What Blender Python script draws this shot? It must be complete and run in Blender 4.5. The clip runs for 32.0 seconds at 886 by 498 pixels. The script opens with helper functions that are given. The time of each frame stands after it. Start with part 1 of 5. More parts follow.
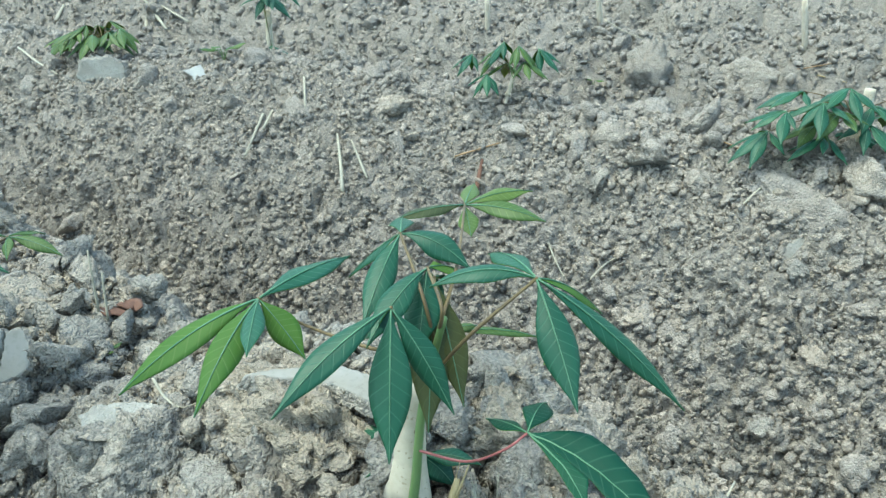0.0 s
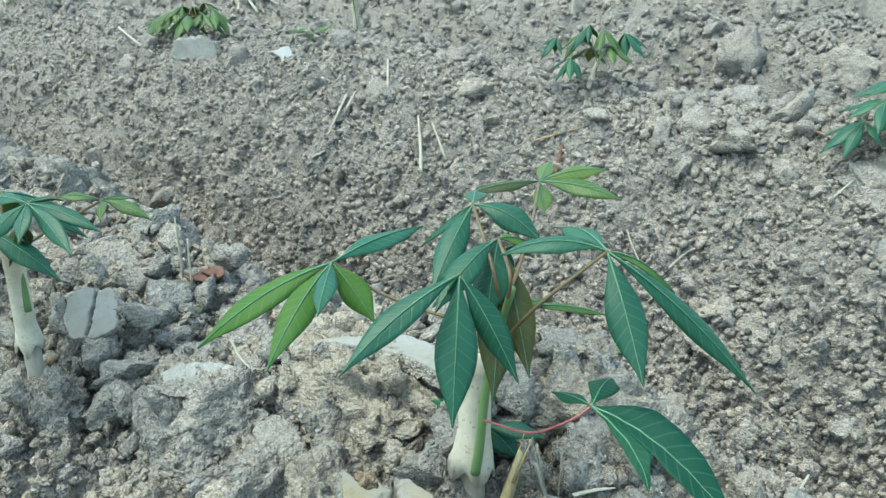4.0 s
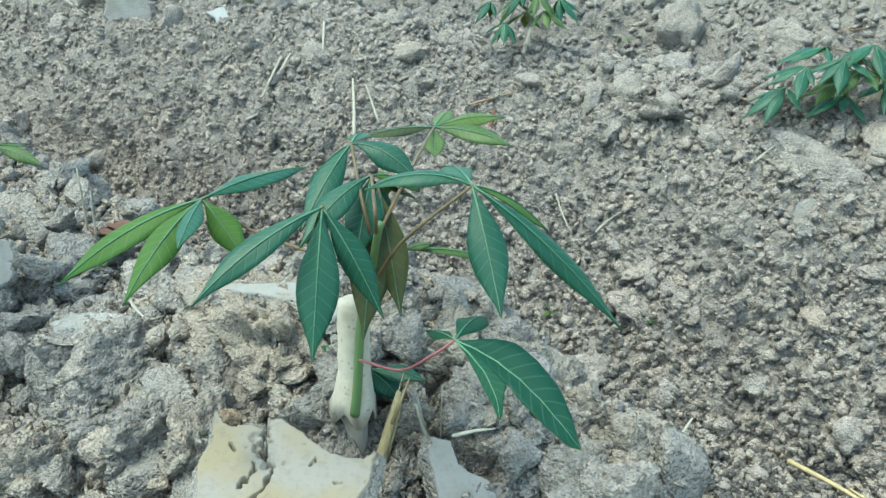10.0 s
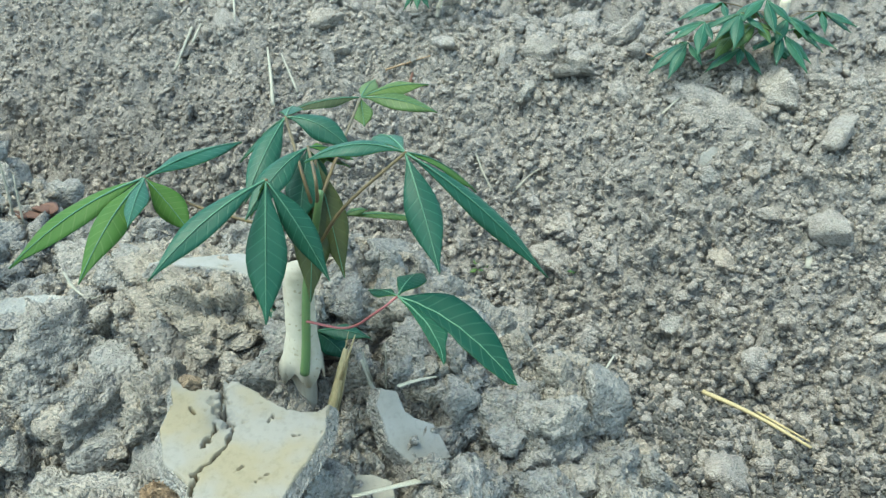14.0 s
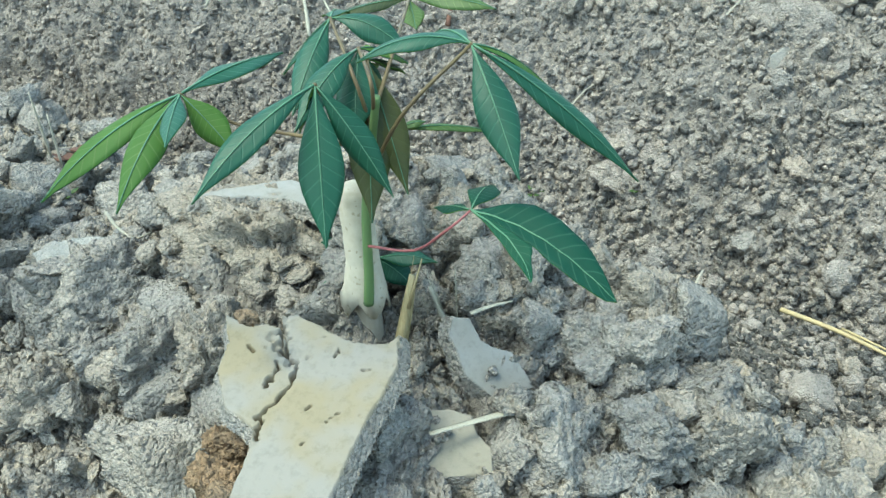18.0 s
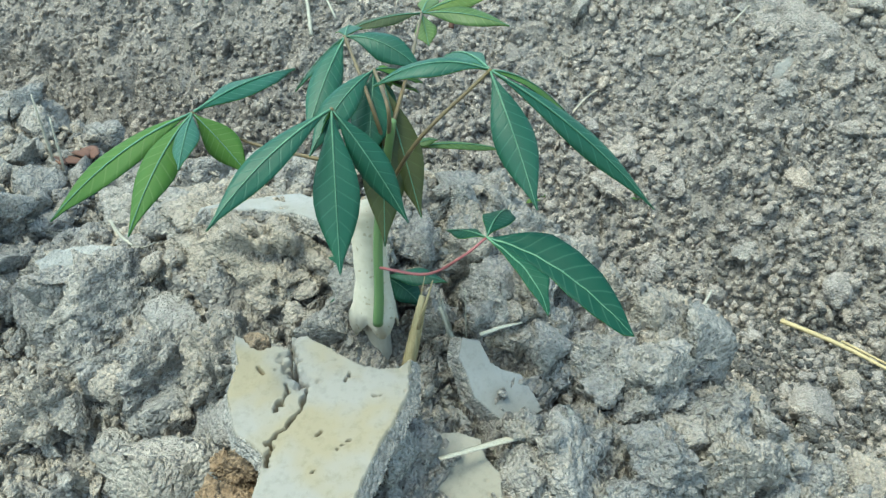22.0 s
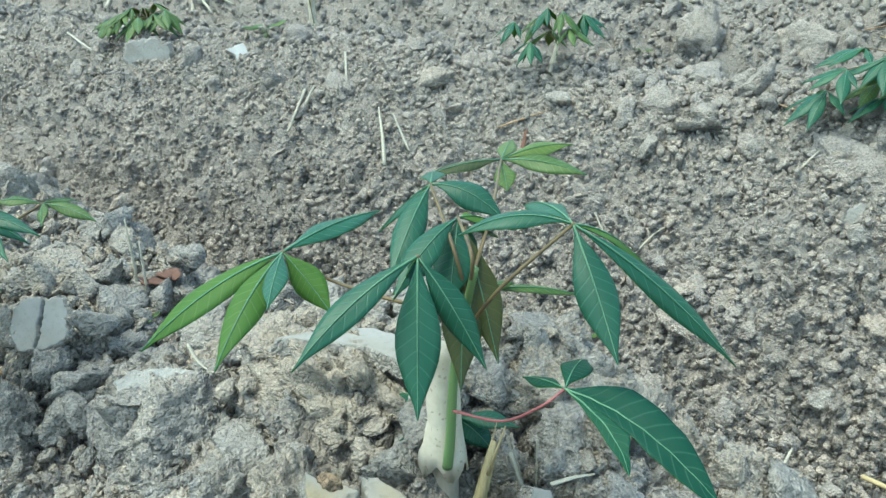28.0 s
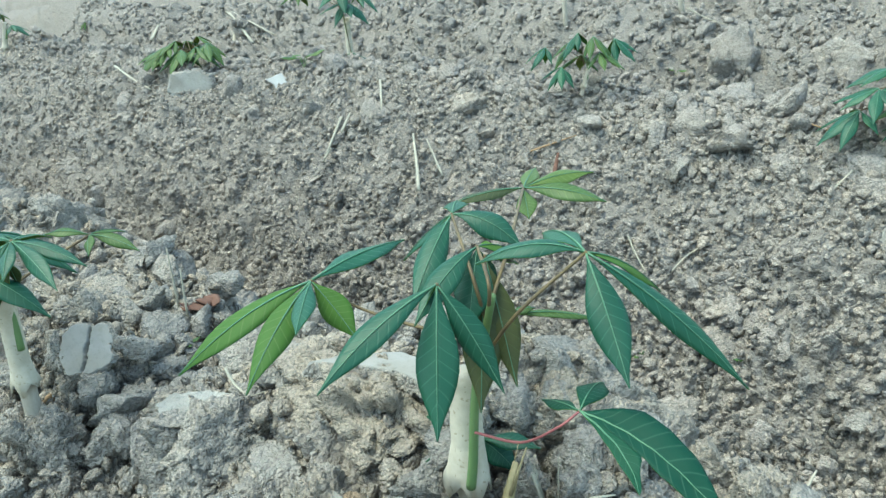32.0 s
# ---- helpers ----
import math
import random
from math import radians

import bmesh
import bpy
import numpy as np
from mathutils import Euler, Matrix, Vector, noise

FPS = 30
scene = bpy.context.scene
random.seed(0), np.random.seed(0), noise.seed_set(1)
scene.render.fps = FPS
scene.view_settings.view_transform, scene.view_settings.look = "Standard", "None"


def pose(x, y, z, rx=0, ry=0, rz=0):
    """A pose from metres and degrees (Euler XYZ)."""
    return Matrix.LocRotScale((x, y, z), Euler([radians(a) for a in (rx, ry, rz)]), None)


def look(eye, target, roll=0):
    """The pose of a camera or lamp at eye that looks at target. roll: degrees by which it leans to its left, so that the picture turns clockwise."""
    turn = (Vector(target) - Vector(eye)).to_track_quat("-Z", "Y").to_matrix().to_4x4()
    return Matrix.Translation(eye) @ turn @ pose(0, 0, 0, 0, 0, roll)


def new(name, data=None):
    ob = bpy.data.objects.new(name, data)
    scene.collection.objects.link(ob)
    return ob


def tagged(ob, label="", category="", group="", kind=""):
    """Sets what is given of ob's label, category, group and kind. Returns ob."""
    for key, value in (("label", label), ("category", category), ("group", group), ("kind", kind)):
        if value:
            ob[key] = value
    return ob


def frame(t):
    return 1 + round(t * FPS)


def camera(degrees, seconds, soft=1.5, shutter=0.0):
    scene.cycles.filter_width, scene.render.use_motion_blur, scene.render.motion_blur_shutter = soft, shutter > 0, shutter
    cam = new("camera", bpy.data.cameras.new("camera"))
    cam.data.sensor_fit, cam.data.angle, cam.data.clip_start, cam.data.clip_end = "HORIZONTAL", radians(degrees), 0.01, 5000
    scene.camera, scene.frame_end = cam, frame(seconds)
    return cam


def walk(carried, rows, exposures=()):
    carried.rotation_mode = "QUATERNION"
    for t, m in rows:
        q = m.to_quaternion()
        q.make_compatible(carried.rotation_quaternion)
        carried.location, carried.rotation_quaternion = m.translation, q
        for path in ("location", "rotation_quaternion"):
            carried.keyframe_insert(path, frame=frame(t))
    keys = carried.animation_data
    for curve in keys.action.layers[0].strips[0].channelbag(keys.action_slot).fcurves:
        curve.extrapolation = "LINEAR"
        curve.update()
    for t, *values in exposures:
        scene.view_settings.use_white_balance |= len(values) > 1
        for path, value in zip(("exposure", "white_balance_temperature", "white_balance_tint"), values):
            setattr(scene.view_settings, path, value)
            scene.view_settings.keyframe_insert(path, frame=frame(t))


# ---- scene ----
cam = camera(58.0, 32.0, soft=1.4)
PATH = [
    (0, (0.012, 0.012, 0.792), (-0.027, 1.855, 0.016), -0.6),
    (0.5, (0.05, 0.008, 0.808), (0.02, 1.853, 0.036), -0.6),
    (1, (0.079, -0.008, 0.803), (0.074, 1.839, 0.036), -0.3),
    (1.5, (0.052, -0.01, 0.798), (0.046, 1.837, 0.03), -0.4),
    (2, (0.027, -0.014, 0.799), (-0.011, 1.833, 0.034), -0.6),
    (2.5, (0.027, -0.008, 0.791), (-0.113, 1.83, 0.015), -0.7),
    (3, (0.017, 0.009, 0.782), (-0.203, 1.835, -0.005), -0.8),
    (3.5, (0.019, 0.001, 0.785), (-0.213, 1.821, -0.01), -1.0),
    (5.5, (0.003, 0.028, 0.772), (-0.225, 1.842, -0.039), -0.1),
    (6, (0.008, 0.018, 0.787), (-0.217, 1.83, -0.029), -0.1),
    (6.5, (0.009, 0.014, 0.79), (-0.215, 1.827, -0.025), -0.2),
    (7, (0.006, 0.02, 0.794), (-0.215, 1.833, -0.021), 0.1),
    (7.5, (0.002, 0.022, 0.788), (-0.217, 1.834, -0.028), 0.5),
    (8, (-0.002, 0.025, 0.777), (-0.228, 1.836, -0.041), 0.4),
    (8.5, (0.0, 0.028, 0.771), (-0.225, 1.838, -0.051), 0.4),
    (9, (0.002, 0.027, 0.778), (-0.213, 1.829, -0.063), 0.5),
    (9.5, (0.027, 0.002, 0.779), (-0.173, 1.805, -0.063), 0.8),
    (10, (0.068, 0.005, 0.76), (-0.059, 1.809, -0.095), 0.8),
    (10.5, (0.074, 0.014, 0.753), (-0.014, 1.799, -0.145), 1.0),
    (11, (0.062, -0.01, 0.752), (-0.028, 1.77, -0.154), 0.4),
    (11.5, (0.025, 0.023, 0.721), (-0.044, 1.781, -0.23), 0.5),
    (12, (0.053, -0.008, 0.741), (0.028, 1.738, -0.233), 1.2),
    (12.5, (0.081, -0.029, 0.757), (0.079, 1.72, -0.213), 1.0),
    (13, (0.068, -0.037, 0.769), (0.066, 1.725, -0.178), 0.6),
    (13.5, (0.06, -0.037, 0.763), (0.057, 1.731, -0.171), 0.6),
    (14, (0.06, -0.028, 0.775), (0.129, 1.738, -0.161), 0.3),
    (14.5, (0.04, -0.03, 0.767), (0.146, 1.75, -0.138), -1.4),
    (15, (0.029, -0.019, 0.74), (0.146, 1.732, -0.219), -0.9),
    (15.5, (0.031, 0.008, 0.732), (0.125, 1.721, -0.296), -1.0),
    (17.5, (0.053, 0.005, 0.733), (0.022, 1.695, -0.335), -4.3),
    (18, (0.043, 0.014, 0.736), (-0.003, 1.704, -0.333), -4.6),
    (18.5, (0.048, 0.017, 0.734), (-0.001, 1.705, -0.338), -4.7),
    (19, (0.05, 0.03, 0.732), (0.003, 1.715, -0.344), -4.7),
    (19.5, (0.042, 0.032, 0.735), (-0.001, 1.715, -0.345), -4.3),
    (20, (0.035, 0.04, 0.732), (-0.006, 1.722, -0.349), -3.7),
    (20.5, (0.037, 0.045, 0.742), (-0.008, 1.726, -0.34), -3.9),
    (21, (0.041, 0.046, 0.745), (-0.001, 1.726, -0.338), -3.9),
    (21.5, (0.039, 0.041, 0.753), (0.0, 1.719, -0.334), -3.7),
    (22, (0.033, 0.027, 0.749), (0.002, 1.708, -0.335), -3.4),
    (22.5, (0.037, 0.021, 0.752), (0.014, 1.702, -0.332), -3.3),
    (23, (0.041, 0.021, 0.752), (0.025, 1.705, -0.327), -3.3),
    (23.5, (0.041, 0.029, 0.749), (0.031, 1.712, -0.331), -3.1),
    (24, (0.039, 0.034, 0.751), (0.035, 1.716, -0.33), -3.1),
    (24.5, (0.047, 0.036, 0.754), (0.055, 1.727, -0.314), -3.0),
    (25, (0.069, 0.041, 0.75), (0.098, 1.734, -0.314), -2.9),
    (25.5, (0.049, 0.02, 0.758), (0.091, 1.718, -0.298), -2.8),
    (26, (0.034, 0.024, 0.767), (0.074, 1.792, -0.166), -2.9),
    (26.5, (0.016, 0.026, 0.769), (-0.036, 1.832, -0.09), -2.1),
    (28.5, (0.025, 0.031, 0.761), (-0.151, 1.853, -0.046), -3.2),
    (29, (0.03, 0.038, 0.759), (-0.158, 1.861, -0.041), -3.5),
    (29.5, (0.037, 0.028, 0.769), (-0.159, 1.854, -0.022), -3.7),
    (30, (0.04, 0.032, 0.771), (-0.175, 1.863, -0.003), -3.9),
    (30.5, (0.052, 0.032, 0.768), (-0.167, 1.865, 0.0), -4.0),
    (31, (0.047, 0.035, 0.771), (-0.182, 1.868, 0.006), -4.2),
    (31.5, (0.038, 0.025, 0.774), (-0.206, 1.857, 0.01), -4.4),
    (32, (0.035, 0.012, 0.775), (-0.226, 1.845, 0.019), -4.6),
]
walk(cam, [(t, look(eye, target, roll)) for t, eye, target, roll in PATH], [(0, 0.83, 6260, -15), (32, 0.83, 6260, -15)])

# ---- world and light: open shade under a bright hazy sky ----
world = bpy.data.worlds.new("sky")
scene.world = world
world.use_nodes = True
wn = world.node_tree.nodes
sky = wn.new("ShaderNodeTexSky")
sky.sky_type, sky.sun_disc = "NISHITA", False
sky.sun_elevation, sky.sun_rotation = radians(71), radians(255)
sky.air_density, sky.dust_density = 1.0, 3.0
world.node_tree.links.new(sky.outputs[0], wn["Background"].inputs[0])
wn["Background"].inputs[1].default_value = 0.30
sun = new("sun", bpy.data.lights.new("sun", "SUN"))
sun.data.energy, sun.data.angle, sun.data.color = 1.15, radians(26), (1.0, 0.95, 0.88)
sun.matrix_world = look((-0.50, -0.13, 1.5), (0, 0, 0))

# ---- materials ----
def material(name):
    m = bpy.data.materials.new(name)
    m.use_nodes = True
    return m, m.node_tree.nodes, m.node_tree.links, m.node_tree.nodes["Principled BSDF"]


def noise_tex(n, l, scale, detail=4.0, rough=0.6, coord=None):
    t = n.new("ShaderNodeTexNoise")
    t.inputs["Scale"].default_value, t.inputs["Detail"].default_value, t.inputs["Roughness"].default_value = scale, detail, rough
    if coord is not None:
        l.new(coord, t.inputs["Vector"])
    return t.outputs["Fac"]


def ramp(n, l, fac, stops):
    r = n.new("ShaderNodeValToRGB")
    while len(r.color_ramp.elements) < len(stops):
        r.color_ramp.elements.new(0.5)
    for e, (p, c) in zip(r.color_ramp.elements, stops):
        e.position, e.color = p, (*c, 1)
    l.new(fac, r.inputs["Fac"])
    return r.outputs["Color"]


def mixed(n, l, fac, a, b, kind="MIX"):
    m = n.new("ShaderNodeMix")
    m.data_type, m.blend_type = "RGBA", kind
    for sock, v in ((0, fac), (6, a), (7, b)):
        if isinstance(v, (int, float)):
            m.inputs[sock].default_value = v
        elif isinstance(v, tuple):
            m.inputs[sock].default_value = (*v, 1)
        else:
            l.new(v, m.inputs[sock])
    return m.outputs[2]


def bumped(n, l, b, height, strength, distance):
    bump = n.new("ShaderNodeBump")
    bump.inputs["Strength"].default_value, bump.inputs["Distance"].default_value = strength, distance
    l.new(height, bump.inputs["Height"])
    l.new(bump.outputs[0], b.inputs["Normal"])


def crumbly(n, l, b, co, sizes=((170.0, 0.0042), (380.0, 0.0034), (900.0, 0.0015))):
    """Relief of rounded crumbs of three sizes lying close together, over a fine grain."""
    total = None
    stir = n.new("ShaderNodeTexNoise")
    stir.inputs["Scale"].default_value, stir.inputs["Detail"].default_value = 110.0, 3.0
    l.new(co, stir.inputs["Vector"])
    warp = mixed(n, l, 0.0008, co, stir.outputs["Color"], "ADD")
    for scale, amount in sizes:
        v = n.new("ShaderNodeTexVoronoi")
        v.inputs["Scale"].default_value = scale
        l.new(warp, v.inputs["Vector"])
        sq = n.new("ShaderNodeMath")
        sq.operation = "POWER"
        sq.inputs[1].default_value = 1.7
        l.new(v.outputs["Distance"], sq.inputs[0])
        q = n.new("ShaderNodeMath")
        q.operation = "MULTIPLY_ADD"
        q.inputs[1].default_value = -amount
        l.new(sq.outputs[0], q.inputs[0])
        if total is not None:
            l.new(total, q.inputs[2])
        else:
            q.inputs[2].default_value = 0.0
        total = q.outputs[0]
    for scale, amount in ((60.0, 0.0016), (420.0, 0.0014)):
        q = n.new("ShaderNodeMath")
        q.operation = "MULTIPLY_ADD"
        q.inputs[1].default_value = amount
        l.new(noise_tex(n, l, scale, 5.0, 0.65, co), q.inputs[0])
        l.new(total, q.inputs[2])
        total = q.outputs[0]
    bumped(n, l, b, total, 1.0, 1.0)


def soil_material(name, light, dark, warm, grain=1.0):
    """Dry crumbled loam: broad patches, crumb mottling, grain, and dark speckle for the shade in pores."""
    m, n, l, b = material(name)
    co = n.new("ShaderNodeNewGeometry").outputs["Position"]
    broad = ramp(n, l, noise_tex(n, l, 5.0, 3.0, 0.6, co), [(0.35, light), (0.7, warm)])
    fine = ramp(n, l, noise_tex(n, l, 60.0 * grain, 5.0, 0.7, co), [(0.3, dark), (0.62, (1, 1, 1))])
    c = mixed(n, l, 0.4, broad, fine, "MULTIPLY")
    # fine speckle: shade of the pores painted dark, grains lighter
    c = mixed(n, l, 0.4, c, ramp(n, l, noise_tex(n, l, 260.0 * grain, 3.0, 0.6, co), [(0.36, (0.42, 0.42, 0.43)), (0.5, (0.95, 0.95, 0.95)), (0.7, (1.12, 1.1, 1.06))]), "MULTIPLY")
    isle = n.new("ShaderNodeNewGeometry").outputs["Random Per Island"]
    c = mixed(n, l, 0.35, c, ramp(n, l, isle, [(0.0, (0.88, 0.87, 0.85)), (1.0, (1.12, 1.1, 1.07))]), "MULTIPLY")
    l.new(c, b.inputs["Base Color"])
    b.inputs["Roughness"].default_value = 0.95
    b.inputs["Specular IOR Level"].default_value = 0.15
    crumbly(n, l, b, co, ((48.0, 0.0075), (115.0, 0.0052), (260.0, 0.0036), (620.0, 0.0016)))
    return m


SOIL = soil_material("dry_soil", (0.312, 0.289, 0.259), (0.62, 0.615, 0.61), (0.290, 0.264, 0.230))


def clod_material(name, light, dark):
    """A single dry clod: mottled, dusty, with pits whose shade is speckled into the colour."""
    m, n, l, b = material(name)
    co = n.new("ShaderNodeTexCoord").outputs["Object"]
    pos = n.new("ShaderNodeNewGeometry").outputs["Position"]
    rnd = n.new("ShaderNodeObjectInfo").outputs["Random"]
    tone = ramp(n, l, rnd, [(0.0, dark), (0.5, light), (1.0, tuple(c * k for c, k in zip(light, (1.06, 1.0, 0.92))))])
    c = mixed(n, l, 0.5, tone, ramp(n, l, noise_tex(n, l, 70.0, 5.0, 0.7, pos), [(0.34, (0.5, 0.49, 0.48)), (0.58, (1, 1, 1))]), "MULTIPLY")
    # small pits get their shade as dark specks of colour
    c = mixed(n, l, 0.5, c, ramp(n, l, noise_tex(n, l, 300.0, 3.0, 0.6, pos), [(0.36, (0.42, 0.42, 0.43)), (0.5, (0.95, 0.95, 0.95)), (0.7, (1.12, 1.1, 1.06))]), "MULTIPLY")
    c = mixed(n, l, 0.45, c, ramp(n, l, noise_tex(n, l, 14.0, 2.0, 0.5, pos), [(0.4, (0.78, 0.79, 0.80)), (0.65, (1.0, 0.97, 0.92))]), "MULTIPLY")
    isle = n.new("ShaderNodeNewGeometry").outputs["Random Per Island"]
    c = mixed(n, l, 0.5, c, ramp(n, l, isle, [(0.0, (0.86, 0.85, 0.84)), (0.6, (0.96, 0.95, 0.93)), (1.0, (1.04, 1.02, 0.99))]), "MULTIPLY")
    l.new(c, b.inputs["Base Color"])
    b.inputs["Roughness"].default_value = 0.95
    b.inputs["Specular IOR Level"].default_value = 0.15
    crumbly(n, l, b, pos)
    return m


CLOD = clod_material("clod_soil", (0.445, 0.418, 0.375), (0.405, 0.385, 0.352))


# moist furrow crumbs, with the shade between the ridges put into their colour
CLOD_DAMP_SHADED = clod_material("wet_shaded_clod_soil", (0.222, 0.215, 0.198), (0.190, 0.185, 0.173))
CLOD_DULL = clod_material("damp_clod_soil", (0.490, 0.448, 0.397), (0.435, 0.402, 0.366))


def slab_material(name, pale, stain, worn=False):
    m, n, l, b = material(name)
    co = n.new("ShaderNodeTexCoord").outputs["Object"]
    c = ramp(n, l, noise_tex(n, l, 22.0, 3.0, 0.5, co), [(0.42, pale), (0.60, stain)])
    c = mixed(n, l, 0.5, c, ramp(n, l, noise_tex(n, l, 160.0, 4.0, 0.7, co), [(0.3, (0.66, 0.65, 0.62)), (0.5, (1, 1, 1))]), "MULTIPLY")
    l.new(c, b.inputs["Base Color"])
    b.inputs["Roughness"].default_value = 0.85
    b.inputs["Specular IOR Level"].default_value = 0.2
    if worn:
        crumbly(n, l, b, n.new("ShaderNodeNewGeometry").outputs["Position"], ((150.0, 0.0012), (340.0, 0.0014), (800.0, 0.0007)))
    else:
        bumped(n, l, b, noise_tex(n, l, 260.0, 4.0, 0.7, co), 0.35, 0.001)
    return m


SLAB = slab_material("cream_crust", (0.232, 0.218, 0.188), (0.228, 0.196, 0.130))
SLAB_GREY = slab_material("grey_crust", (0.353, 0.344, 0.311), (0.286, 0.273, 0.239), True)
SLAB_SHARD = slab_material("pale_crust", (0.255, 0.252, 0.236), (0.232, 0.224, 0.200))
SLAB_WHITE = slab_material("white_crust", (0.40, 0.40, 0.385), (0.36, 0.355, 0.34))
SLAB_DULL = slab_material("dull_crust", (0.302, 0.294, 0.265), (0.260, 0.248, 0.218), True)
SLAB_TAN = slab_material("tan_crust", (0.277, 0.252, 0.202), (0.244, 0.223, 0.176))
RUST = clod_material("rusty_soil", (0.385, 0.277, 0.177), (0.308, 0.239, 0.169))


def leaf_material(name, dark, light, vein, gloss, through_light, shine=0.36):
    m, n, l, b = material(name)
    uv = n.new("ShaderNodeUVMap").outputs[0]
    sep = n.new("ShaderNodeSeparateXYZ")
    l.new(uv, sep.inputs[0])

    def calc(op, a, c, d=None):
        q = n.new("ShaderNodeMath")
        q.operation = op
        for i, v in enumerate((a, c, d)):
            if v is None:
                continue
            if isinstance(v, (int, float)):
                q.inputs[i].default_value = v
            else:
                l.new(v, q.inputs[i])
        return q.outputs[0]
    side = calc("ABSOLUTE", calc("MULTIPLY_ADD", sep.outputs[0], 2.0, -1.0), 0.0)
    phase = calc("FRACT", calc("MULTIPLY", calc("SUBTRACT", sep.outputs[1], calc("MULTIPLY", side, 0.10)), 11.0), 0.0)
    line = calc("ABSOLUTE", calc("SUBTRACT", phase, 0.5), 0.0)
    pos = n.new("ShaderNodeNewGeometry").outputs["Position"]
    rnd = n.new("ShaderNodeObjectInfo").outputs["Random"]
    base = mixed(n, l, noise_tex(n, l, 55.0, 3.0, 0.6, pos), dark, light)
    base = mixed(n, l, 0.6, base, ramp(n, l, rnd, [(0.0, (0.72, 0.78, 0.8)), (0.6, (1.1, 1.08, 1.05)), (1.0, (1.9, 1.5, 1.2))]), "MULTIPLY")
    veins = ramp(n, l, line, [(0.0, (1, 1, 1)), (0.05, (0.35, 0.35, 0.35)), (0.12, (0, 0, 0))])
    mid = ramp(n, l, side, [(0.0, (0.8, 0.8, 0.8)), (0.035, (0.0, 0.0, 0.0))])
    both = mixed(n, l, 1.0, mixed(n, l, 0.45, (0, 0, 0), veins), mid, "LIGHTEN")
    c = mixed(n, l, both, base, vein)
    l.new(c, b.inputs["Base Color"])
    b.inputs["Roughness"].default_value = gloss
    b.inputs["Specular IOR Level"].default_value = shine
    bumped(n, l, b, mixed(n, l, 0.3, both, noise_tex(n, l, 300.0, 2.0, 0.5, pos)), 0.55, 0.0009)
    tr = n.new("ShaderNodeBsdfTranslucent")
    l.new(mixed(n, l, 1.0, c, (1.0, 1.25, 0.35), "MULTIPLY"), tr.inputs[0])
    mx = n.new("ShaderNodeMixShader")
    mx.inputs[0].default_value = through_light
    out = n["Material Output"]
    l.new(b.outputs[0], mx.inputs[1])
    l.new(tr.outputs[0], mx.inputs[2])
    l.new(mx.outputs[0], out.inputs[0])
    return m


def plain_material(name, a, b_col, scale, rough_v=0.7, stretch=(1, 1, 1)):
    """Two tones mixed by grain that may run along one axis of the object."""
    m, n, l, b = material(name)
    co = n.new("ShaderNodeTexCoord").outputs["Object"]
    mp = n.new("ShaderNodeMapping")
    mp.inputs["Scale"].default_value = stretch
    l.new(co, mp.inputs[0])
    f = noise_tex(n, l, scale, 4.0, 0.65, mp.outputs[0])
    l.new(ramp(n, l, f, [(0.35, a), (0.65, b_col)]), b.inputs["Base Color"])
    b.inputs["Roughness"].default_value = rough_v
    b.inputs["Specular IOR Level"].default_value = 0.3
    bumped(n, l, b, f, 0.4, 0.0008)
    return m


LEAF_TOP = leaf_material("leaf_top", (0.011, 0.062, 0.034), (0.018, 0.087, 0.046), (0.060, 0.150, 0.095), 0.46, 0.14)
LEAF_UNDER = leaf_material("leaf_under", (0.061, 0.152, 0.025), (0.094, 0.193, 0.029), (0.164, 0.246, 0.090), 0.6, 0.4)
YOUNG_TOP = leaf_material("young_leaf_top", (0.058, 0.112, 0.028), (0.078, 0.138, 0.033), (0.197, 0.279, 0.098), 0.45, 0.3)
YOUNG_UNDER = leaf_material("young_leaf_under", (0.098, 0.139, 0.033), (0.123, 0.164, 0.041), (0.213, 0.246, 0.098), 0.6, 0.35)
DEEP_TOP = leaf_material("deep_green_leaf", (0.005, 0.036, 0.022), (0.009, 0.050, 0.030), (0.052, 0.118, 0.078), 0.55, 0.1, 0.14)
# olive leaf, its colour darkened for the shade of leaves in front
SHADED_TOP = leaf_material("shaded_leaf", (0.033, 0.048, 0.015), (0.048, 0.061, 0.018), (0.090, 0.115, 0.041), 0.5, 0.2)
RIB = plain_material("leaf_rib", (0.074, 0.172, 0.098), (0.107, 0.213, 0.123), 60, 0.5)
SHOOT = plain_material("green_shoot", (0.110, 0.185, 0.065), (0.150, 0.225, 0.090), 50, 0.45, (1, 1, 0.2))
def bark_material(name, a, b_col, spot):
    """Smooth bark with dark breathing pores and a dusty mottling."""
    m, n, l, b = material(name)
    co = n.new("ShaderNodeTexCoord").outputs["Object"]
    c = ramp(n, l, noise_tex(n, l, 60.0, 4.0, 0.6, co), [(0.35, a), (0.65, b_col)])
    c = mixed(n, l, ramp(n, l, noise_tex(n, l, 330.0, 1.0, 0.4, co), [(0.66, (0, 0, 0)), (0.72, (1, 1, 1))]), c, spot)
    l.new(c, b.inputs["Base Color"])
    b.inputs["Roughness"].default_value = 0.75
    b.inputs["Specular IOR Level"].default_value = 0.25
    bumped(n, l, b, noise_tex(n, l, 150.0, 4.0, 0.65, co), 0.5, 0.0012)
    return m


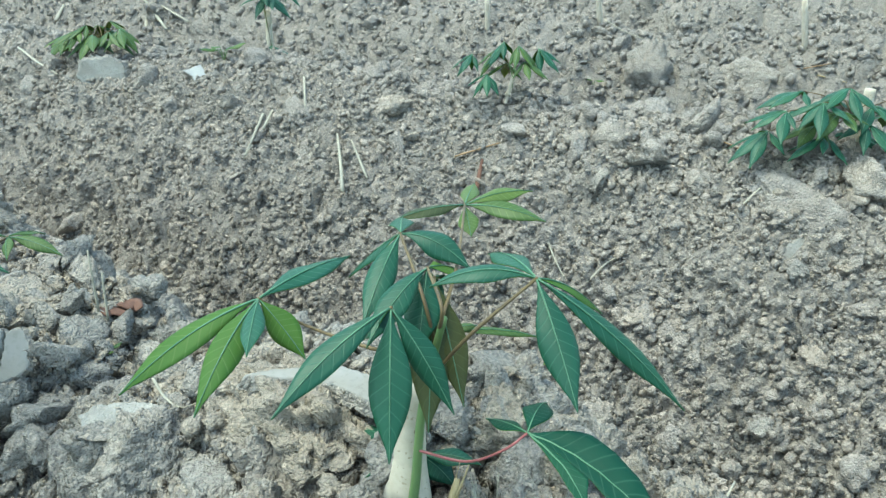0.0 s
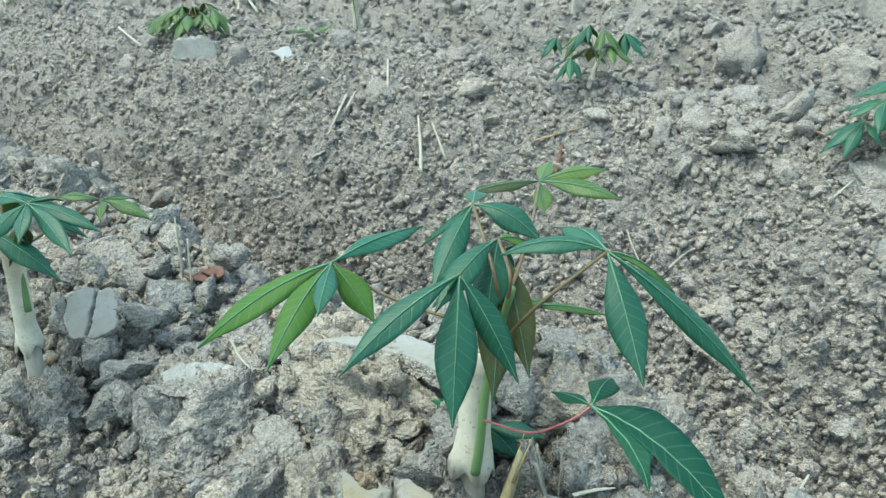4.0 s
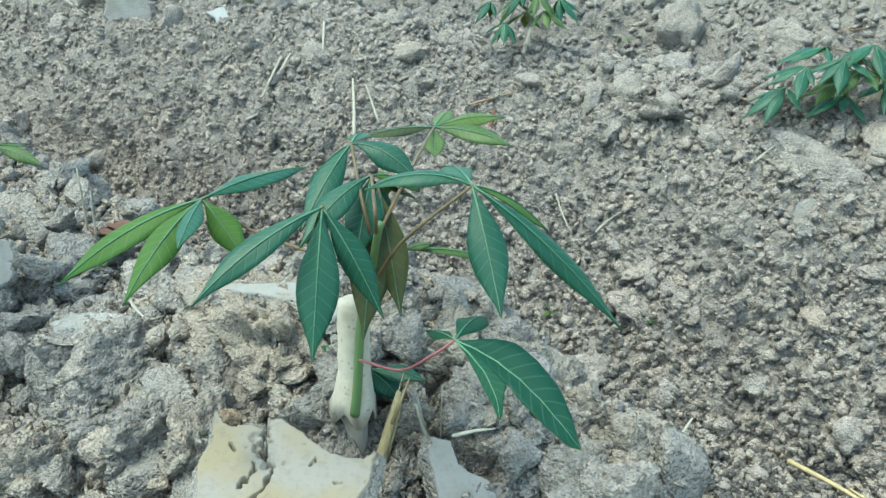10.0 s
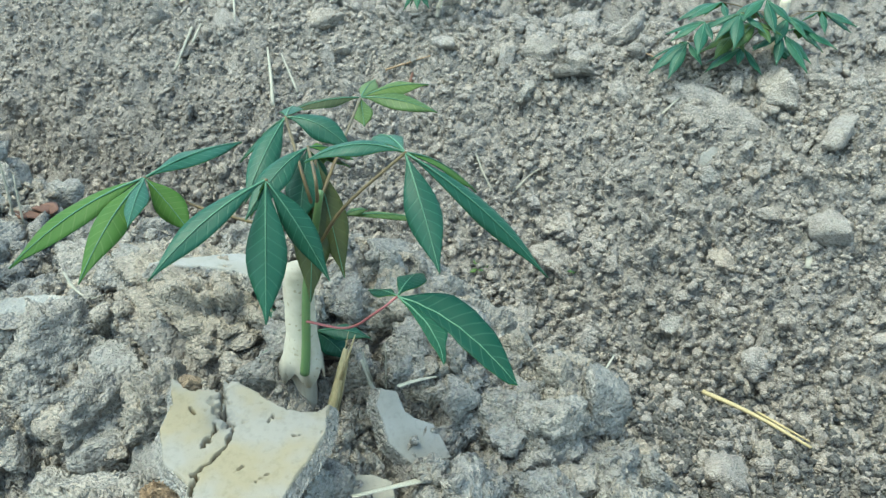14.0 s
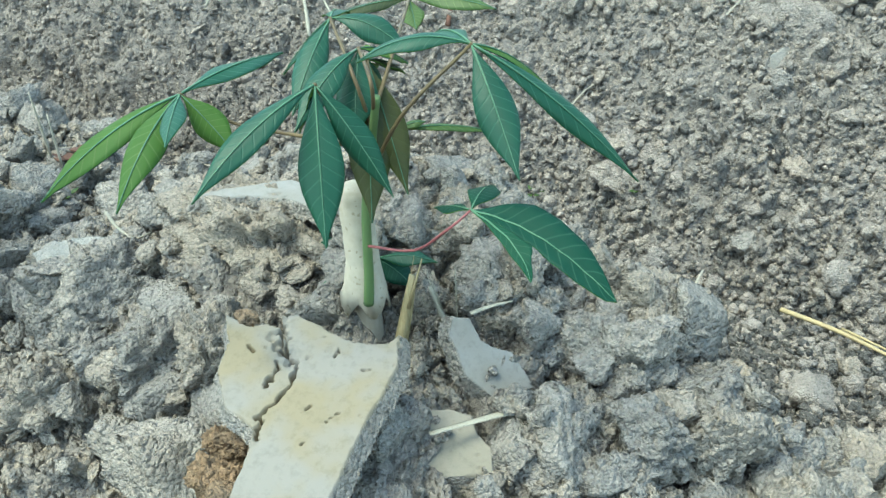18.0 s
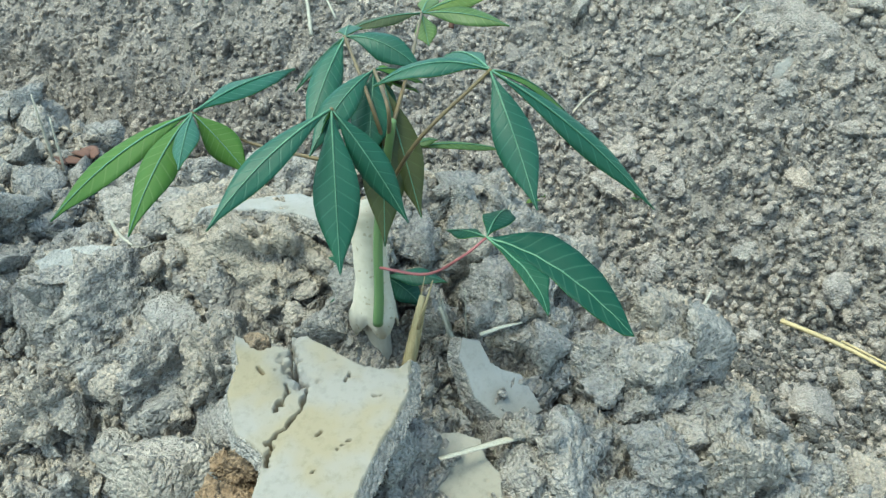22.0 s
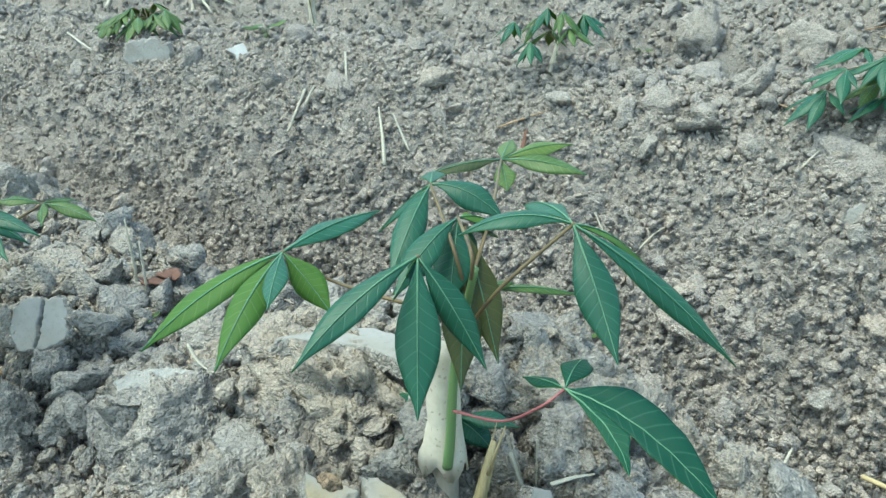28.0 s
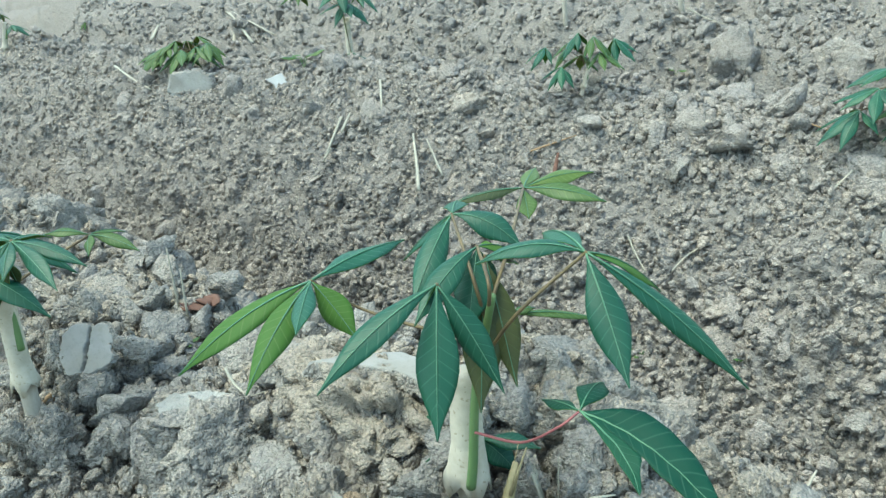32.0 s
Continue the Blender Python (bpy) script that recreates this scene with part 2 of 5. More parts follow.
BARK = bark_material("pale_bark", (0.450, 0.400, 0.300), (0.560, 0.510, 0.400), (0.360, 0.310, 0.225))
BARK_LOW = plain_material("worn_bark", (0.350, 0.310, 0.240), (0.460, 0.415, 0.335), 90, 0.85, (1, 1, 0.35))
PETIOLE = plain_material("petiole_brown", (0.092, 0.067, 0.038), (0.143, 0.109, 0.050), 60, 0.5)
PETIOLE_RED = plain_material("petiole_red", (0.200, 0.060, 0.066), (0.260, 0.095, 0.090), 60, 0.45)
STRAW = plain_material("dry_straw", (0.336, 0.269, 0.134), (0.437, 0.361, 0.202), 120, 0.6, (8, 8, 0.5))
STRAW_PALE = plain_material("bleached_straw", (0.300, 0.280, 0.220), (0.400, 0.378, 0.300), 120, 0.65, (8, 8, 0.5))
TWIG = plain_material("brown_twig", (0.218, 0.143, 0.076), (0.336, 0.227, 0.126), 120, 0.75, (8, 8, 0.5))
DEAD = plain_material("dead_leaf", (0.095, 0.048, 0.032), (0.150, 0.080, 0.055), 60, 0.8)

# ---- ground: parallel planting ridges of cloddy tilled soil ----
AX = radians(33)                       # the ridges' heading, from the left into the distance
DS = np.array((-math.cos(AX), math.sin(AX)))
DN = np.array((math.sin(AX), math.cos(AX)))
CREST, PITCH, HIGH = 0.44, 1.06, 0.43


def hash2(i, j, k):
    h = (i.astype(np.int64) * 374761393 + j.astype(np.int64) * 668265263 + k * 2147483647 + 1013904223) & 0xFFFFFFFF
    h = ((h ^ (h >> 13)) * 1274126177) & 0xFFFFFFFF
    h = ((h ^ (h >> 16)) * 2246822519) & 0xFFFFFFFF
    return ((h ^ (h >> 15)) & 0xFFFFFF) / float(0xFFFFFF)


def smooth_noise(x, y, k):
    i, j = np.floor(x), np.floor(y)
    u, v = x - i, y - j
    u, v = u * u * (3 - 2 * u), v * v * (3 - 2 * v)
    a, b, c, d = (hash2(i + p, j + q, k) for p, q in ((0, 0), (1, 0), (0, 1), (1, 1)))
    return (a * (1 - u) + b * u) * (1 - v) + (c * (1 - u) + d * u) * v * 1.0 - 0.5


def lumps(x, y, cell, k, fill=0.75):
    """Height of rounded lumps of mixed size scattered over the plane, about one to a cell."""
    gx, gy = x / cell, y / cell
    i, j = np.floor(gx), np.floor(gy)
    top = np.zeros_like(x)
    for p in (-1, 0, 1):
        for q in (-1, 0, 1):
            ci, cj = i + p, j + q
            r = 0.22 + 0.5 * hash2(ci, cj, k + 2) ** 1.6
            on = hash2(ci, cj, k + 3) < fill
            dx, dy = gx - ci - hash2(ci, cj, k), gy - cj - hash2(ci, cj, k + 1)
            turn = 6.28 * hash2(ci, cj, k + 4)
            ca, sa = np.cos(turn), np.sin(turn)
            ex, ey = dx * ca + dy * sa, (dy * ca - dx * sa) * (1.0 + 0.7 * hash2(ci, cj, k + 5))
            d = np.maximum(np.maximum(np.abs(ex), np.abs(ey)), 0.72 * np.abs(ex + ey))
            lean = 0.5 * (hash2(ci, cj, k + 6) - 0.5) * ex + 0.5 * (hash2(ci, cj, k + 7) - 0.5) * ey
            block = np.minimum(1.7 * (r - d), 0.62 * r) + lean
            top = np.maximum(top, np.where(on & (d < r), block, 0))
    return top * cell


def crumbs(x, y, cell, k):
    """Height of rounded crumbs lying close together, mixed in size."""
    gx, gy = x / cell, y / cell
    i, j = np.floor(gx), np.floor(gy)
    top = np.zeros_like(x)
    for p in (-1, 0, 1):
        for q in (-1, 0, 1):
            ci, cj = i + p, j + q
            r = 0.42 + 0.58 * hash2(ci, cj, k + 2) ** 1.4
            dx, dy = gx - ci - hash2(ci, cj, k), gy - cj - hash2(ci, cj, k + 1)
            skew = 1.0 + 0.8 * hash2(ci, cj, k + 3)
            top = np.maximum(top, (0.12 + 0.5 * r) * (1 - (dx * dx * skew + dy * dy / skew + (skew - 1.4) * dx * dy) / (r * r)))
    return top * cell


PROFILE_U = np.linspace(0, PITCH, 400)
SLOPE = 0.42 * np.pi / 2 / 0.53 * np.abs(np.sin(np.pi * np.minimum(np.minimum(PROFILE_U, PITCH - PROFILE_U), 0.53) / 0.53))
ARC = np.concatenate(([0], np.cumsum(np.sqrt(1 + SLOPE[1:] ** 2) * (PITCH / 399))))


def across(x, y):
    """Along and across the ridges; the ridges wander a little."""
    n = x * DN[0] + y * DN[1]
    s = x * DS[0] + y * DS[1]
    wob = 0.05 * smooth_noise(s * 1.7, n * 0.9, 11) + 0.03 * smooth_noise(s * 4.3, n * 2, 12)
    return s, n, n - CREST + wob


def mound(x, y, cx, cy, r, up):
    return up * np.exp(-((x - cx) ** 2 + (y - cy) ** 2) / (r * r))


def ease(v):
    v = np.clip(v, 0, 1)
    return v * v * (3 - 2 * v)


def near_crest(s):
    """Height of the near ridge along its length: it sinks towards its broken end and in a saddle beside the planted hump."""
    return 0.402 - 0.085 * ease((0.20 - s) / 0.20) - 0.17 * ease((0.06 - s) / 0.28) - 0.045 * np.exp(-((s - 0.64) / 0.09) ** 2) + 0.02 * ease((s - 0.7) / 0.15)


def shape(x, y):
    """The ridges without their crumbs."""
    s, n, c = across(x, y)
    k = np.round(c / PITCH)
    u = np.abs(c - k * PITCH)
    tall = np.where(k == 1, 0.40, np.where(k == 0, 0.43, 0.42))
    h = tall * (0.5 + 0.5 * np.cos(np.pi * np.minimum(u, 0.53) / 0.53))
    v = np.minimum(u / 0.45, 1)
    steep = tall * (0.225 + 0.225 * np.cos(np.pi * v) + 0.55 * (1 - v ** 1.9))
    h = np.where((k >= 1) & (c < k * PITCH), steep, h)
    wall = tall * (1 - np.minimum(u / 0.47, 1) ** 3.4)
    w = np.where((k == 1) & (c < PITCH), 0.75 * np.clip((s - 0.45) / 0.7, 0, 1), 0)
    h = h * (1 - w) + wall * w
    # the near ridge: a broad top, a long slope to the near furrow and a steep one to the far furrow
    m = c + CREST
    fall = np.where(m > 0.495, 1 - np.clip((m - 0.495) / 0.25, 0, 1) ** 1.2, 0.5 + 0.5 * np.cos(np.pi * np.clip((0.42 - m) / 0.62, 0, 1)))
    h = np.where(k == 0, near_crest(s) * fall, h)
    calm = np.where(k == 1, 0.6, np.where(k == 0, 0.5, 1.0)) * (0.3 + h / HIGH)
    h = h + calm * (0.05 * smooth_noise(s * 3.1, n * 3.1, 13) + 0.035 * smooth_noise(s * 8, n * 8, 14))
    # the planted hump, the hollow of broken pieces beside the cutting and the heap under the slab
    h = h + mound(x, y, -0.10, 0.56, 0.08, 0.030) + mound(x, y, 0.06, 0.55, 0.06, 0.028) + mound(x, y, -0.025, 0.455, 0.05, -0.022)
    h = h + mound(x, y, 0.09, 0.42, 0.06, -0.030) + mound(x, y, 0.03, 0.37, 0.04, -0.020) + mound(x, y, -0.045, 0.335, 0.055, 0.040) + mound(x, y, 0.17, 0.47, 0.05, 0.020) + mound(x, y, -0.20, 0.42, 0.06, -0.015)
    return h + mound(x, y, -0.47, 0.935, 0.14, -0.060) + mound(x, y, 0.45, 1.17, 0.15, 0.05) + mound(x, y, 0.04, 1.62, 0.10, -0.03)


def rough(x, y, h, far):
    """Crumbs and clods, measured along the slope; the finest fade out far away."""
    s, n, c = across(x, y)
    k = np.floor(c / PITCH)
    a = k * ARC[-1] + np.interp(c - k * PITCH, PROFILE_U, ARC)
    s, a = s + 0.014 * smooth_noise(s * 34, a * 34, 21), a + 0.014 * smooth_noise(s * 34, a * 34, 22)
    s, a = s + 0.004 * smooth_noise(s * 150, a * 150, 25), a + 0.004 * smooth_noise(s * 150, a * 150, 26)
    calm = 1.0 - 0.40 * np.clip((c - 0.34) / 0.25, 0, 1)
    close = np.clip((1.3 - far) / 0.5, 0, 1)
    top = calm * (0.5 * lumps(s, a, 0.085, 31, 0.4) + 0.6 * lumps(s, a, 0.042, 41, 0.6))
    top = top - 0.022 * close * np.clip(5 * smooth_noise(s * 30, a * 30, 121) - 0.9, 0, 1)
    top = top + close * (0.7 * lumps(s, a, 0.022, 101, 0.8) + 0.8 * lumps(s, a, 0.0108, 111, 0.85))
    top = top + (0.45 + 0.35 * calm + 0.2 * np.clip(far - 1.6, 0, 1)) * crumbs(s, a, 0.030, 51) * np.clip(4.6 - far, 0, 1) + (0.65 + 0.5 * np.clip((far - 0.8) / 0.4, 0, 1)) * crumbs(s, a, 0.0150, 61) * np.clip(3.4 - far, 0, 1) + 0.85 * crumbs(s, a, 0.0078, 81) * np.clip((2.3 - far) / 0.5, 0, 1)
    top = top + 0.7 * lumps(s, a, 0.16, 71, 0.6) * np.clip((far - 2.6) / 1.2, 0, 1)
    top = top + 0.6 * crumbs(s, a, 0.075, 91) * np.clip((far - 1.2) / 1.0, 0, 1) + 0.5 * lumps(s, a, 0.05, 131, 0.7) * np.clip((far - 1.7) / 0.5, 0, 1)
    top = top + 0.012 * (0.3 + 0.7 * calm) * smooth_noise(s * 26, a * 26, 23) + 0.006 * smooth_noise(s * 90, a * 90, 24)
    return top


def ground_mesh():
    fine = np.radians(np.linspace(-42, 42, 640))
    wide = np.radians(np.linspace(45, 315, 50)[1:-1])
    th = np.concatenate((fine, wide))
    rad = np.concatenate((np.geomspace(0.05, 0.25, 8)[:-1], np.geomspace(0.25, 0.78, 170)[:-1], np.geomspace(0.78, 2.3, 400)[:-1], np.geomspace(2.3, 5, 130)[:-1], np.geomspace(5, 14, 50)[:-1], np.geomspace(14, 400, 24)))
    R, T = np.meshgrid(rad, th, indexing="ij")
    X, Y = R * np.sin(T), R * np.cos(T)
    fade = np.clip((60 - R) / 40, 0, 1)
    H = shape(X, Y)
    e = 0.01
    gx, gy = (shape(X + e, Y) - shape(X - e, Y)) / (2 * e), (shape(X, Y + e) - shape(X, Y - e)) / (2 * e)
    ln = np.sqrt(1 + gx * gx + gy * gy)
    grain = hash2(np.round(X * 4001), np.round(Y * 4001), 5) - 0.5
    D = (rough(X, Y, H, R) + (0.0021 - 0.0006 * np.clip(R - 0.5, 0, 1)) * grain) * np.clip((14 - R) / 6, 0, 1)
    P = np.stack((X - gx / ln * D, Y - gy / ln * D, H * fade + D / ln), -1).reshape(-1, 3)
    nr, nt = R.shape
    a = np.arange(nr * nt).reshape(nr, nt)
    b = np.roll(a, -1, 1)
    quads = np.stack((a[:-1], a[1:], b[1:], b[:-1]), -1).reshape(-1, 4)
    me = bpy.data.meshes.new("ground")
    me.vertices.add(len(P) + 1)
    me.vertices.foreach_set("co", np.concatenate((P, [[0, 0, P[:nt, 2].mean()]])).ravel())
    fan = np.stack((a[0], b[0], np.full(nt, len(P))), -1)
    loops = np.concatenate((quads.ravel(), fan.ravel()))
    me.loops.add(len(loops))
    me.loops.foreach_set("vertex_index", loops)
    me.polygons.add(len(quads) + len(fan))
    me.polygons.foreach_set("loop_start", np.concatenate((np.arange(len(quads)) * 4, len(quads) * 4 + np.arange(len(fan)) * 3)))
    me.update(calc_edges=True)
    me.materials.append(SOIL)
    return me


ground = tagged(new("ground", ground_mesh()), "dry grey-brown tilled soil in long cloddy planting ridges", "soil", kind="structure")


# ---- builders ----
UP = Vector((0, 0, 1))


def smooth(me):
    me.polygons.foreach_set("use_smooth", np.ones(len(me.polygons), bool))
    return me


def part(name, bm, mats, parent=None, label=""):
    """Links a bmesh as one mesh object, under a thing or a part."""
    me = bpy.data.meshes.new(name)
    bm.to_mesh(me)
    bm.free()
    for m in (mats if isinstance(mats, (list, tuple)) else (mats,)):
        me.materials.append(m)
    ob = new(name, smooth(me))
    ob.parent = parent
    return tagged(ob, label)


def base_of(name, at, label, category, group="", kind=""):
    ob = new(name)
    ob.location = at
    ob.empty_display_size = 0.02
    return tagged(ob, label, category, group, kind)


def bend(points, steps):
    """A smooth line through a few points."""
    p = [Vector(q) for q in points]
    if len(p) == 2:
        return [p[0].lerp(p[1], i / steps) for i in range(steps + 1)]
    p = [2 * p[0] - p[1]] + p + [2 * p[-1] - p[-2]]
    out = []
    for k in range(1, len(p) - 2):
        a, b, c, d = p[k - 1:k + 3]
        for i in range(steps if k < len(p) - 3 else steps + 1):
            t = i / steps
            out.append(0.5 * (2 * b + (c - a) * t + (2 * a - 5 * b + 4 * c - d) * t * t + (3 * b - a - 3 * c + d) * t ** 3))
    return out


def tube(bm, line, radii, sides=8, mat=0, flat=1.0):
    """A tapered tube along a line; flat below 1 squashes it."""
    rings = []
    side = None
    for i, p in enumerate(line):
        d = (line[min(i + 1, len(line) - 1)] - line[max(i - 1, 0)]).normalized()
        if side is None:
            side = d.cross(Vector((0.31, 0.2, 0.93))).normalized()
        side = (side - d * side.dot(d)).normalized()
        oth = d.cross(side)
        r = radii[i] if isinstance(radii, (list, tuple)) else radii
        rings.append([bm.verts.new(p + side * (r * math.cos(6.28319 * k / sides)) + oth * (r * flat * math.sin(6.28319 * k / sides))) for k in range(sides)])
    for a, b in zip(rings, rings[1:]):
        for k in range(sides):
            bm.faces.new((a[k], a[(k + 1) % sides], b[(k + 1) % sides], b[k])).material_index = mat
    bm.faces.new(rings[0][::-1]).material_index = mat
    bm.faces.new(rings[-1]).material_index = mat


def lobe(parent, origin, hub, tip, width, arch=0.01, face=0.5, mats=None, fold=0.28, fine=14, full=1.35, wave=0.12):
    """One lobe of a palmate leaf: a thin two-faced blade that arches from the hub to its tip, with its raised midrib.
    face: 1 lies flat to the sky, 0 stands upright and faces the near furrow."""
    mats = mats or (LEAF_TOP, LEAF_UNDER, RIB)
    o = Vector(origin)
    a, b = Vector(hub) - o, Vector(tip) - o
    look_to = Vector((0.0, -1.0, 0.35)).normalized()
    nrm = (UP * face + look_to * (1 - face)).normalized()
    mid = (a + b) / 2 + UP * arch
    rng = random.Random(int(abs(tip[0] * 9173 + tip[2] * 7331) * 1000))
    ph = rng.random() * 6.28
    cols = 6
    bm = bmesh.new()
    uvl = bm.loops.layers.uv.new("UVMap")
    rows, low, ribs, uvs = [], [], [], {}
    length = (b - a).length
    for i in range(fine + 1):
        t = i / fine
        p = a * (1 - t) ** 2 + mid * (2 * t * (1 - t)) + b * t * t
        d = ((mid - a) * (2 * (1 - t)) + (b - mid) * (2 * t)).normalized()
        s = d.cross(nrm).normalized()
        up = s.cross(d).normalized()
        w = 0.51 * width * max(0.03, math.sin(math.pi * min(1, t ** 1.1)) ** full)
        ribs.append(p + up * 0.0003)
        r1, r2 = [], []
        for j in range(cols + 1):
            u = 2 * j / cols - 1
            lift = -fold * w * abs(u) ** 1.3 + wave * w * math.sin(t * 9 + ph + 2.2 * u) * abs(u)
            q = p + s * (u * w) + up * lift
            v1, v2 = bm.verts.new(q), bm.verts.new(q - up * 0.00045)
            uvs[v1] = uvs[v2] = (j / cols, t)
            r1.append(v1), r2.append(v2)
        rows.append(r1), low.append(r2)
    for i in range(fine):
        for j in range(cols):
            f = bm.faces.new((rows[i][j], rows[i + 1][j], rows[i + 1][j + 1], rows[i][j + 1]))
            g = bm.faces.new((low[i][j], low[i][j + 1], low[i + 1][j + 1], low[i + 1][j]))
            f.material_index, g.material_index = 0, 1
        for j, k in ((0, 1), (cols, -1)):
            q = (rows[i][j], low[i][j], low[i + 1][j], rows[i + 1][j])
            bm.faces.new(q if k > 0 else q[::-1]).material_index = 1
    for f in bm.faces:
        for lp in f.loops:
            lp[uvl].uv = uvs[lp.vert]
    tube(bm, ribs, [max(0.00025, 0.0007 * min(1, length / 0.09) * (1 - 0.8 * i / fine)) for i in range(fine + 1)], 5, 2)
    return part("lobe", bm, mats, parent)


def leaf(plant, hub, stalk, lobes, kind="old", stalk_mat=None, thick=0.0016, fine=12, label=""):
    """A palmate leaf: its stalk, the knot where the lobes meet, and the lobes."""
    o = plant.location
    sets = {"old": (LEAF_TOP, LEAF_UNDER, RIB), "young": (YOUNG_TOP, YOUNG_UNDER, RIB), "shade": (SHADED_TOP, LEAF_UNDER, RIB), "under": (LEAF_UNDER, LEAF_TOP, RIB), "deep": (DEEP_TOP, LEAF_UNDER, RIB)}
    bm = bmesh.new()
    line = bend([Vector(p) - o for p in (*stalk, hub)], 6)
    tube(bm, line, [thick * (1.15 - 0.3 * i / len(line)) for i in range(len(line))], 7)
    bmesh.ops.create_icosphere(bm, subdivisions=1, radius=thick * 1.25, matrix=Matrix.Translation(Vector(hub) - o))
    stem = part("leaf", bm, stalk_mat or PETIOLE, plant, label)
    for tip, width, arch, face, *more in lobes:
        lobe(stem, o, hub, tip, width, arch, face, sets[more[0] if more else kind], fine=fine, full=more[1] if len(more) > 1 else 1.35)
    return stem


def joined_lobe(parent, origin, hub, tip, short, left, rib, right, fine=18):
    """Half of a forked leaf, grown together with the other half as far as the notch.
    Its edges and its rib are given in shares of the way from the hub to the long tip and to the short tip."""
    e1, e2 = tip - hub, short - hub
    nrm = e1.cross(e2).normalized()
    if nrm.z < 0:
        nrm = -nrm

    def even(line):
        pts = bend([hub - Vector(origin) + e1 * a + e2 * b for a, b in line], 8)
        at = [0.0]
        for p, q in zip(pts, pts[1:]):
            at.append(at[-1] + (q - p).length)
        out = []
        for i in range(fine + 1):
            d = at[-1] * i / fine
            k = max(j for j in range(len(pts) - 1) if at[j] <= d + 1e-9)
            out.append(pts[k].lerp(pts[k + 1], min(1.0, (d - at[k]) / max(1e-9, at[k + 1] - at[k]))))
        return out
    lines = [even(q) for q in (left, rib, right)]
    bm = bmesh.new()
    uvl = bm.loops.layers.uv.new("UVMap")
    rows, low, uvs = [], [], {}
    for i in range(fine + 1):
        t = i / fine
        a, m, b = (q[i] for q in lines)
        r1, r2 = [], []
        for j in range(9):
            u = j / 4 - 1
            side = a if u < 0 else b
            p = m.lerp(side, abs(u))
            far = min(1.0, (p + Vector(origin) - hub).length / e1.length)
            p = p + nrm * (0.008 * math.sin(math.pi * far) + 0.0008 * math.sin(p.x * 300) * math.sin(p.y * 260))
            v1, v2 = bm.verts.new(p), bm.verts.new(p - nrm * 0.00045)
            uvs[v1] = uvs[v2] = (j / 8, t)
            r1.append(v1), r2.append(v2)
        rows.append(r1), low.append(r2)
    for i in range(fine):
        for j in range(8):
            f = bm.faces.new((rows[i][j], rows[i][j + 1], rows[i + 1][j + 1], rows[i + 1][j]))
            g = bm.faces.new((low[i][j], low[i + 1][j], low[i + 1][j + 1], low[i][j + 1]))
            f.material_index, g.material_index = 0, 1
        for j in (0, 8):
            bm.faces.new((rows[i][j], rows[i + 1][j], low[i + 1][j], low[i][j])).material_index = 1
    for f in bm.faces:
        for lp in f.loops:
            lp[uvl].uv = uvs[lp.vert]
    bmesh.ops.recalc_face_normals(bm, faces=bm.faces)
    tube(bm, [r[4].co + nrm * 0.0002 for r in rows], [0.0006 * (1 - 0.8 * i / fine) for i in range(fine + 1)], 5, 2)
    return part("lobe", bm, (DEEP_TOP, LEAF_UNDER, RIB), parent)


